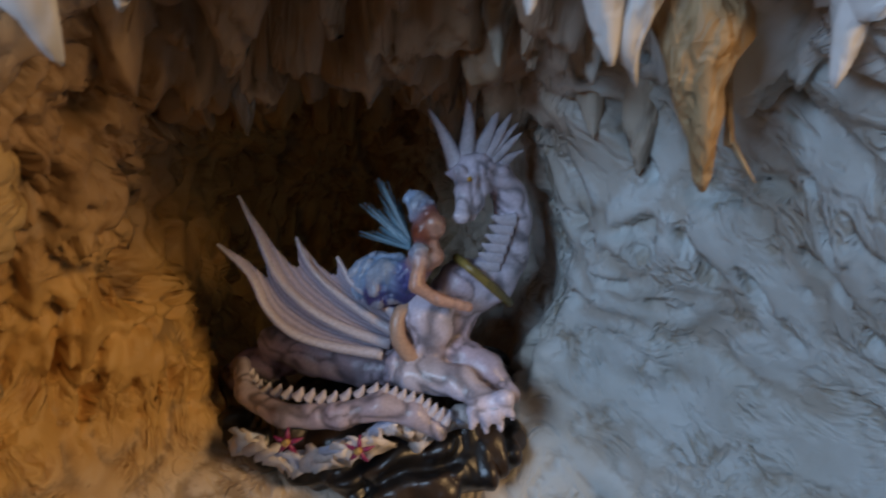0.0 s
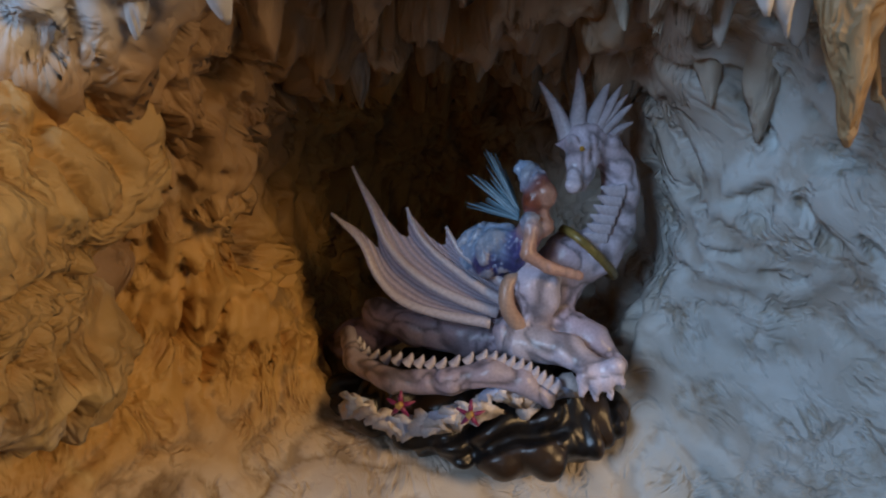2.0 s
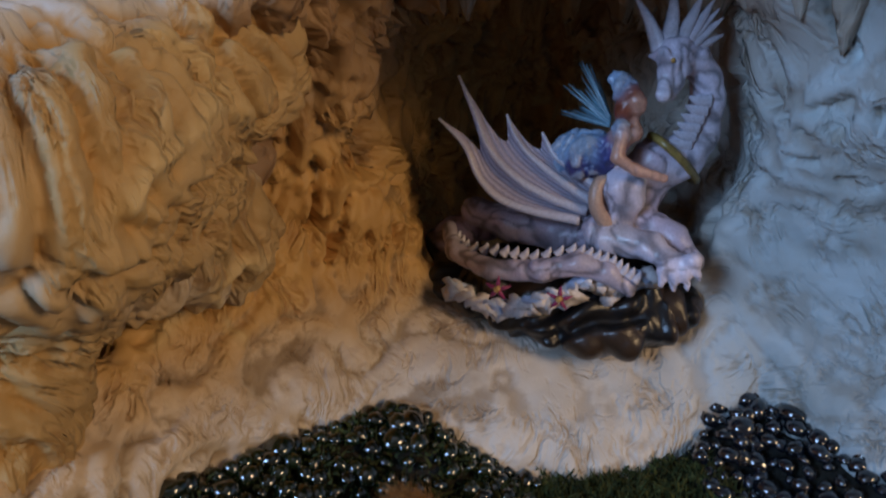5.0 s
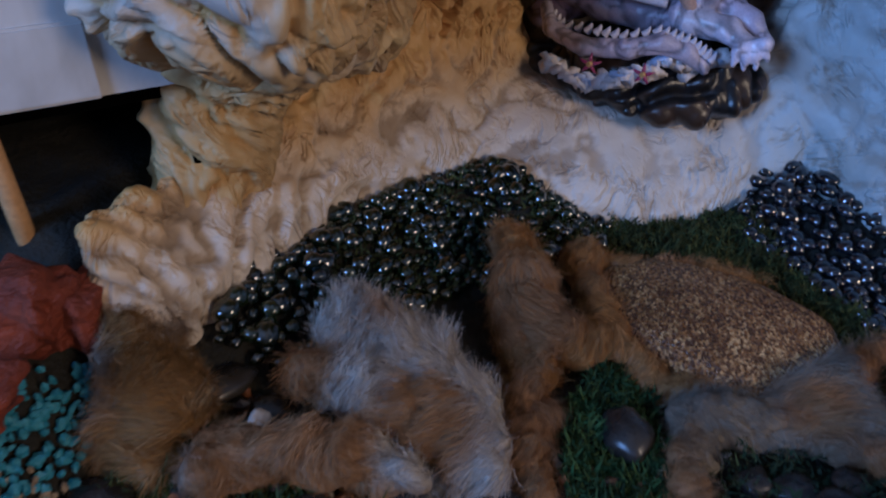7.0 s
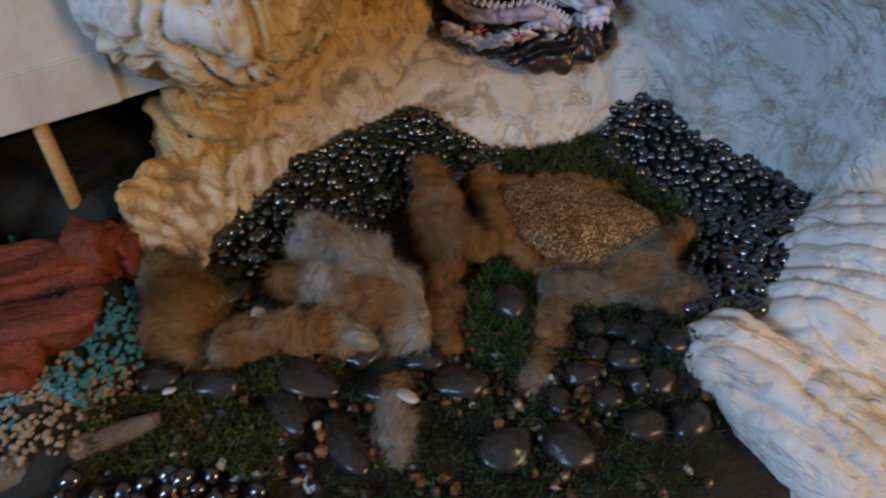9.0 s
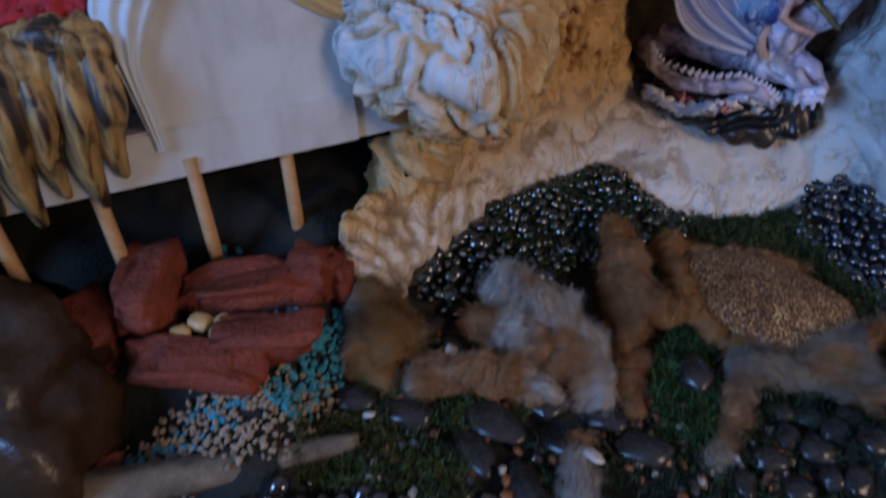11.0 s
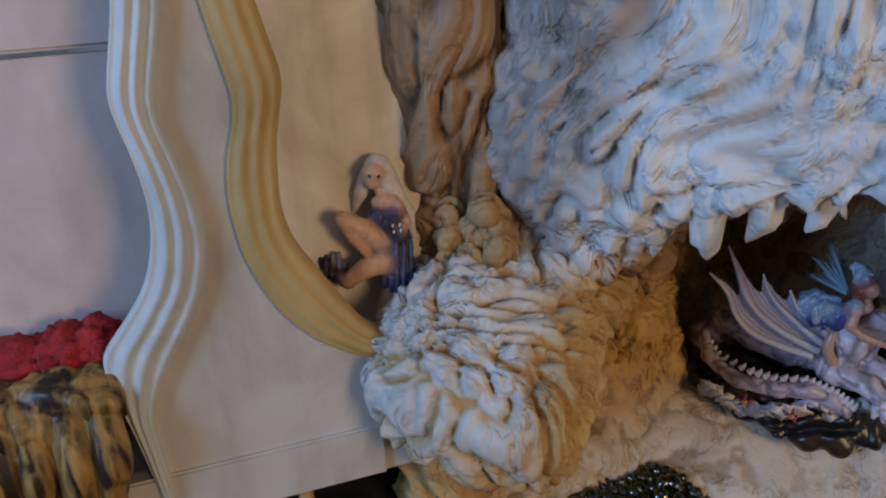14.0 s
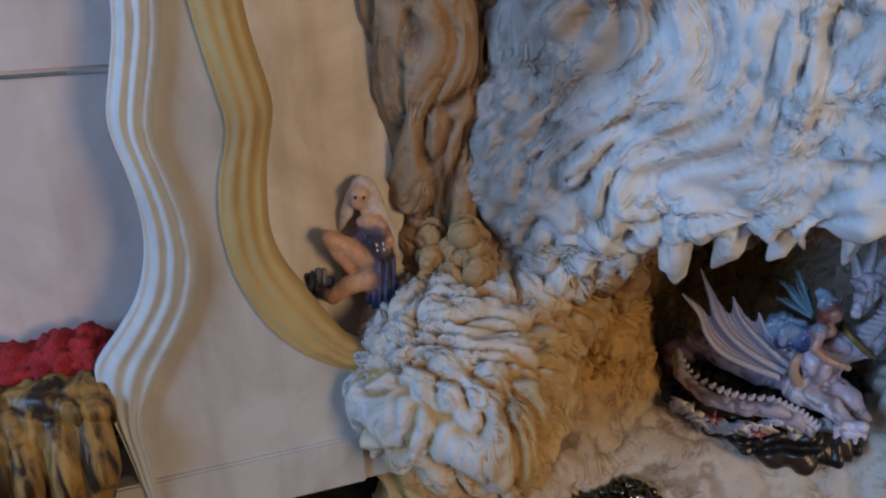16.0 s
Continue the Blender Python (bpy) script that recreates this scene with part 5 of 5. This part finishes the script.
pleat, w3 = wrinkle(v, normals(v, f), 0.0026, 105, 1.6, (1.6, 1, 0.5))
v = np.where(cloth[:, None], pleat, soft)
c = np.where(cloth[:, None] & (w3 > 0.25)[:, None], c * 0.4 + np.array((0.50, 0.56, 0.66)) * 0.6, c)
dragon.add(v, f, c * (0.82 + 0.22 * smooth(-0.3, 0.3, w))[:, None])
for root, tip, r in (((956, 232), (903, 131), 0.0060), ((958, 232), (914, 158), 0.0040), ((972, 222), (974, 106), 0.0062), ((988, 224), (1030, 125), 0.0056), ((996, 228), (1052, 138), 0.0052), ((998, 228), (1062, 156), 0.0040), ((1002, 234), (1070, 173), 0.0046), ((1004, 242), (1072, 205), 0.0042), ((1006, 252), (1052, 222), 0.0034)):
    a, b = np.array(sketch(*root, -0.004)), np.array(sketch(*tip, 0.006))
    v, f = tube([a, (a + b) / 2 + (0.001, 0, 0.001), b], [r * 0.85, r * 0.52, r * 0.08], 10, 0.2, 3)
    dragon.add(v, f, PEARL * (0.75 + 0.4 * vnoise(v * 300))[:, None])
for k in range(23):
    t = k / 22
    i = np.interp(t, [0, 0.15, 0.45, 0.6, 0.8, 1], [565, 590, 720, 800, 870, 925])
    j = np.interp(t, [0, 0.15, 0.45, 0.6, 0.8, 1], [590, 622, 640, 625, 645, 680])
    a = np.array(sketch(i, j + 8, np.interp(t, [0, 0.3, 1], [0.008, -0.03, -0.036])))
    v, f = tube([a, a + (0.002, 0, 0.003), a + (0.003, 0, 0.0065)], [0.0034, 0.0022, 0.0003], 8)
    dragon.add(v, f, PEARL)
for k in range(7):
    t = k / 6
    a = np.array(sketch(np.interp(t, [0, 1], [984, 1022]), np.interp(t, [0, 1], [430, 330]), -0.004))
    v, f = tube([a + (0.010, 0.004, 0), a + (0.003, 0.001, 0), a + (-0.003, -0.001, 0.0025)], [0.0045, 0.0032, 0.0004], 8, 0, 4, 0.5)
    dragon.add(v, f, PEARL)


def wing(fingers, w0, w1, sag):
    """A sail spread between bent finger bones."""
    curves = []
    for pts, lift in fingers:
        q = np.array([sketch(x, y, np.interp(i, [0, len(pts) - 1], [w1 + lift, w0])) for i, (x, y) in enumerate(pts)])
        t = np.linspace(0, len(q) - 1, 24)
        curves.append(np.stack([np.interp(t, range(len(q)), q[:, a]) for a in range(3)], 1))
    for i in range(2):
        curves = [np.concatenate([c[:1], (c[:-2] + 2 * c[1:-1] + c[2:]) / 4, c[-1:]]) for c in curves]
    for c, (pts, _) in zip(curves, fingers):
        v, f = tube(c[::4], np.linspace(0.0009, 0.0034, len(c[::4])), 8)
        dragon.add(v, f, PEARL)
    for a, b in zip(curves, curves[1:]):
        m = 36
        grid = []
        for k in range(24):
            for j in range(m + 1):
                t = j / m
                s = (k / 23)
                # the free edge hangs in between the fingertips
                kk = min(23, k + 6.5 * math.sin(math.pi * t) * (1 - s))
                lo, fr = int(kk), kk - int(kk)
                hi = min(lo + 1, 23)
                p = (a[lo] * (1 - fr) + a[hi] * fr) * (1 - t) + (b[lo] * (1 - fr) + b[hi] * fr) * t
                p = p + np.array((0, sag * math.sin(math.pi * t) + 0.0006 * math.cos(t * math.pi * 12), 0))
                grid.append(p)
        grid = np.array(grid)
        # valley shade goes into the sail's colour, darker at root and back
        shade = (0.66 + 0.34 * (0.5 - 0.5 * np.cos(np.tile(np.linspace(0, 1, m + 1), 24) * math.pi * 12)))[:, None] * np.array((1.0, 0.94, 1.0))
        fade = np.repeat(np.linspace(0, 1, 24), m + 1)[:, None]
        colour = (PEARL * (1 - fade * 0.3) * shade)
        f = [[k * (m + 1) + j, k * (m + 1) + j + 1, (k + 1) * (m + 1) + j + 1, (k + 1) * (m + 1) + j] for k in range(23) for j in range(m)]
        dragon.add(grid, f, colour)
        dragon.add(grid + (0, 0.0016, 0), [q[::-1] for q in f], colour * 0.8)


wing([([(527, 368), (590, 430), (615, 500), (680, 545), (780, 560), (880, 580)], 0.004), ([(565, 283), (605, 370), (640, 450), (720, 510), (800, 540), (882, 565)], 0.008), ([(664, 358), (690, 420), (750, 470), (820, 520), (884, 550)], 0.012), ([(735, 393), (760, 440), (820, 480), (880, 530)], 0.012)], -0.020, -0.018, 0.004)
v, f = tube([sketch(880, 590, -0.020), sketch(845, 540, -0.024), sketch(850, 490, -0.020), sketch(895, 470, -0.012)], [0.005, 0.0045, 0.004, 0.003], 10)
dragon.add(v, f, np.array((0.56, 0.38, 0.28)))
ring = [sketch(992 + 48 * math.cos(a) * 0.95 - 6 * math.sin(a), 440 + 40 * math.cos(a) - 14 * math.sin(a), 0.010 - 0.021 * math.sin(a)) for a in np.linspace(0, 2 * math.pi, 15)]
v, f = tube(ring, [0.0026] * 15, 8)
dragon.add(v, f, GILT * (0.5 + vnoise(v * 400))[:, None])
v, f = tube([sketch(975, 252, -0.0190), sketch(978, 253, -0.0195), sketch(981, 254, -0.0185)], [0.0008, 0.0016, 0.0008], 8)
dragon.add(v, f, np.array((0.55, 0.30, 0.04)))
# gauzy rider's wings
for k in range(26):
    t = k / 25
    reach = 0.55 + 0.45 * (0.5 + 0.5 * math.cos(5 * math.pi * t)) * g.uniform(0.8, 1.0)
    tip = (866 - reach * 100 * math.cos(-0.25 + 1.45 * t), 372 - reach * 140 * math.sin(0.1 + 1.2 * t) + g.normal(0, 5))
    a, b = np.array(sketch(866, 382 - 20 * t, -0.006)), np.array(sketch(*tip, 0.004 + 0.006 * g.random()))
    v, f = tube([a, a * 0.5 + b * 0.5, b], [0.0005, 0.0008, 0.0002], 6, 0, 4, 0.4)
    dragon.add(v, f, np.array((0.16, 0.27, 0.34)) * g.uniform(0.4, 1.8))
# petals along the rock
for k in range(22):
    x = 565 + k * 17.5 + g.normal(0, 6)
    y = 708 + 35 * math.sin(math.pi * min(1, (x - 560) / 260)) + g.normal(0, 9) - (18 if x > 880 else 0)
    a = np.array(sketch(x, y, -0.040 + 0.012 * abs(x - 760) / 200))
    s = g.uniform(0.0095, 0.0135)
    t = np.linspace(0, 2 * math.pi, 14, endpoint=False)
    rr = s * (0.75 + 0.22 * np.cos(3 * t + k) + 0.08 * np.cos(7 * t + 2 * k))
    rim = np.stack([rr * np.cos(t), -0.002 + 0.0035 * np.cos(2 * t + k) + rr * 0.10 * np.sin(t), rr * 0.72 * np.sin(t)], 1) + a
    v = np.concatenate([[a - (0, 0.001, 0)], rim, [a + (0, 0.003, 0)]])
    f = [[0, 1 + i, 1 + (i + 1) % 14] for i in range(14)] + [[15, 1 + (i + 1) % 14, 1 + i] for i in range(14)]
    dragon.add(v, f, PETAL * (1.0 if k % 5 else np.array((0.70, 0.85, 1.15))))
for x, y in ((650, 715), (776, 732)):
    for k in range(5):
        a = np.array(sketch(x, y, -0.053))
        t = k * 2 * math.pi / 5 + 0.3
        b = a + (0.008 * math.cos(t), 0.001, 0.008 * math.sin(t))
        v, f = tube([a, (a + b) / 2 - (0, 0.001, 0), b], [0.0012, 0.0014, 0.0003], 6)
        dragon.add(v, f, PLUM)
    v, f = tube([a - (0.001, 0.002, 0), a + (0.001, -0.003, 0.002)], [0.002, 0.0015], 8)
    dragon.add(v, f, np.array((0.65, 0.40, 0.12)))
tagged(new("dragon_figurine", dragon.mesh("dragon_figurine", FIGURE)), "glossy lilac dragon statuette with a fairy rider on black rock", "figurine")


# ---- the seated figurine ----
def pose_sketch(x, y, w=0.0):
    """A place on the seated figurine from its front drawing, w metres away from the viewer."""
    d = np.array((-0.3965, 0.7756, -0.4912)) + (x - 784) / 1289 * np.array((0.8964, 0.4419, -0.0258)) + (y - 441) / 1289 * np.array((0.1969, -0.4509, -0.8704))
    return tuple(np.array((-0.1023, -0.1530, 0.5271)) + d * (0.4560 + 0.000138 * (y - 312) + w))


BLOND, FLESH, DRESS, BLACK = (np.array(c) for c in ((0.68, 0.62, 0.58), (0.62, 0.35, 0.19), (0.022, 0.027, 0.070), (0.02, 0.02, 0.03)))
PRIMS2 = []


def bone2(points, radii, colour, w=0.0):
    ws = [w] * len(points) if not isinstance(w, (list, tuple)) else w
    p = [pose_sketch(x, y, k) for (x, y), k in zip(points, ws)]
    for i in range(len(p) - 1):
        PRIMS2.append((p[i], p[i + 1], radii[i], radii[i + 1], colour))


bone2([(687, 303), (685, 318)], [0.0072, 0.0050], FLESH, -0.003)
bone2([(692, 294), (700, 306)], [0.0088, 0.0086], BLOND, 0.003)
bone2([(704, 310), (722, 345), (743, 372), (756, 414)], [0.0078, 0.0070, 0.0055, 0.0020], BLOND, [0.004, 0.006, 0.005, 0.004])
bone2([(674, 302), (662, 340), (652, 368)], [0.0040, 0.0042, 0.0016], BLOND, [0.003, 0.004, 0.006])
bone2([(692, 328), (700, 344)], [0.0026, 0.0030], FLESH, -0.001)
bone2([(692, 354), (716, 352), (726, 360)], [0.0040, 0.0046, 0.0036], FLESH, [-0.001, -0.002, 0.0])
bone2([(704, 352), (714, 378)], [0.0055, 0.0062], FLESH, -0.002)
bone2([(694, 380), (726, 374)], [0.0066, 0.0066], DRESS, -0.005)
bone2([(712, 388), (730, 410)], [0.0078, 0.0072], BLACK, -0.004)
bone2([(724, 418), (722, 450), (728, 486)], [0.0068, 0.0098, 0.0110], DRESS * 1.3, -0.003)
bone2([(738, 422), (744, 465), (746, 496)], [0.0050, 0.0064, 0.0050], DRESS * 1.5, -0.002)
bone2([(706, 425), (700, 440)], [0.0070, 0.0070], DRESS * 1.2, -0.004)
bone2([(700, 424), (668, 402), (634, 386)], [0.0082, 0.0066, 0.0054], FLESH, [-0.004, -0.010, -0.014])
bone2([(634, 386), (652, 414), (672, 440)], [0.0052, 0.0050, 0.0040], FLESH, [-0.014, -0.012, -0.008])
bone2([(704, 458), (672, 472), (642, 494)], [0.0080, 0.0064, 0.0048], FLESH, [-0.008, -0.012, -0.012])
bone2([(730, 360), (744, 388), (734, 410)], [0.0032, 0.0028, 0.0022], FLESH, -0.006)
bone2([(642, 494), (612, 480)], [0.0050, 0.0044], BLACK, [-0.010, -0.004])
bone2([(612, 480), (600, 458)], [0.0050, 0.0036], BLACK, [-0.004, 0.0])
bone2([(626, 466), (620, 452)], [0.0052, 0.0034], np.array((0.16, 0.17, 0.24)), 0.0)
doll = Joined()
v, f, c = painted_body(PRIMS2, (-0.375, 0.150, 0.256), (-0.27, 0.24, 0.375), 0.0010, 0.0010)
cloth = (c[:, 2] > c[:, 0] * 1.4)
v, w = wrinkle(v, normals(v, f), 0.0004, 170, 0.8, (1, 1, 0.35))
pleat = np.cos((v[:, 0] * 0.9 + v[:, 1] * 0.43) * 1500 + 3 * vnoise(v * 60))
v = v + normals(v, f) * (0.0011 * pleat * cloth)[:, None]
# pleat crests get a highlight set into the navy
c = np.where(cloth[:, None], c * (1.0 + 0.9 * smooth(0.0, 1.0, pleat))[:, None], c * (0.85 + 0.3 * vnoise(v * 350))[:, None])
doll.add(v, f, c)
for i, j in ((720, 396), (732, 394), (722, 406), (734, 404)):
    a = np.array(pose_sketch(i, j, -0.0118))
    v, f = tube([a + (0.0, 0.0, 0.0010), a - (0, 0, 0.0010)], [0.0007, 0.0007], 6)
    doll.add(v, f, np.array((0.7, 0.7, 0.7)))
for x in (679, 694):
    a = np.array(pose_sketch(x, 309, -0.0096))
    v, f = tube([a + (0.0003, 0.0, 0.001), a, a - (0, 0, 0.0012)], [0.0006, 0.0011, 0.0006], 8)
    doll.add(v, f, BLACK)
tagged(new("seated_figurine", doll.mesh("seated_figurine", DOLL)), "small pale-haired doll figurine in a navy dress, sitting", "figurine")


# ---- things on the table beside the cave ----
ob = new("slate_piece", from_bm("slate_piece", rock(141, (0.030, 0.016, 0.012), 0.2, 3, 0.5), PEBBLE))
ob.matrix_world = pose(0.335, 0.165, -0.046, 0, 0, 40)
tagged(ob, "dark grey slate piece lying on the brown table", "stone")
v, f = skin(lambda p: ball(p, (0.385, 0.205, -0.052), (0.035, 0.025, 0.012)), (0.33, 0.16, -0.07), (0.44, 0.25, -0.03), 0.0028)
v, w = wrinkle(v, normals(v, f), 0.006, 90)
tagged(new("red_cloth", mesh_of("red_cloth", v, f, RED_FLEECE)), "crumpled bright red cloth on the brown table", "cloth")
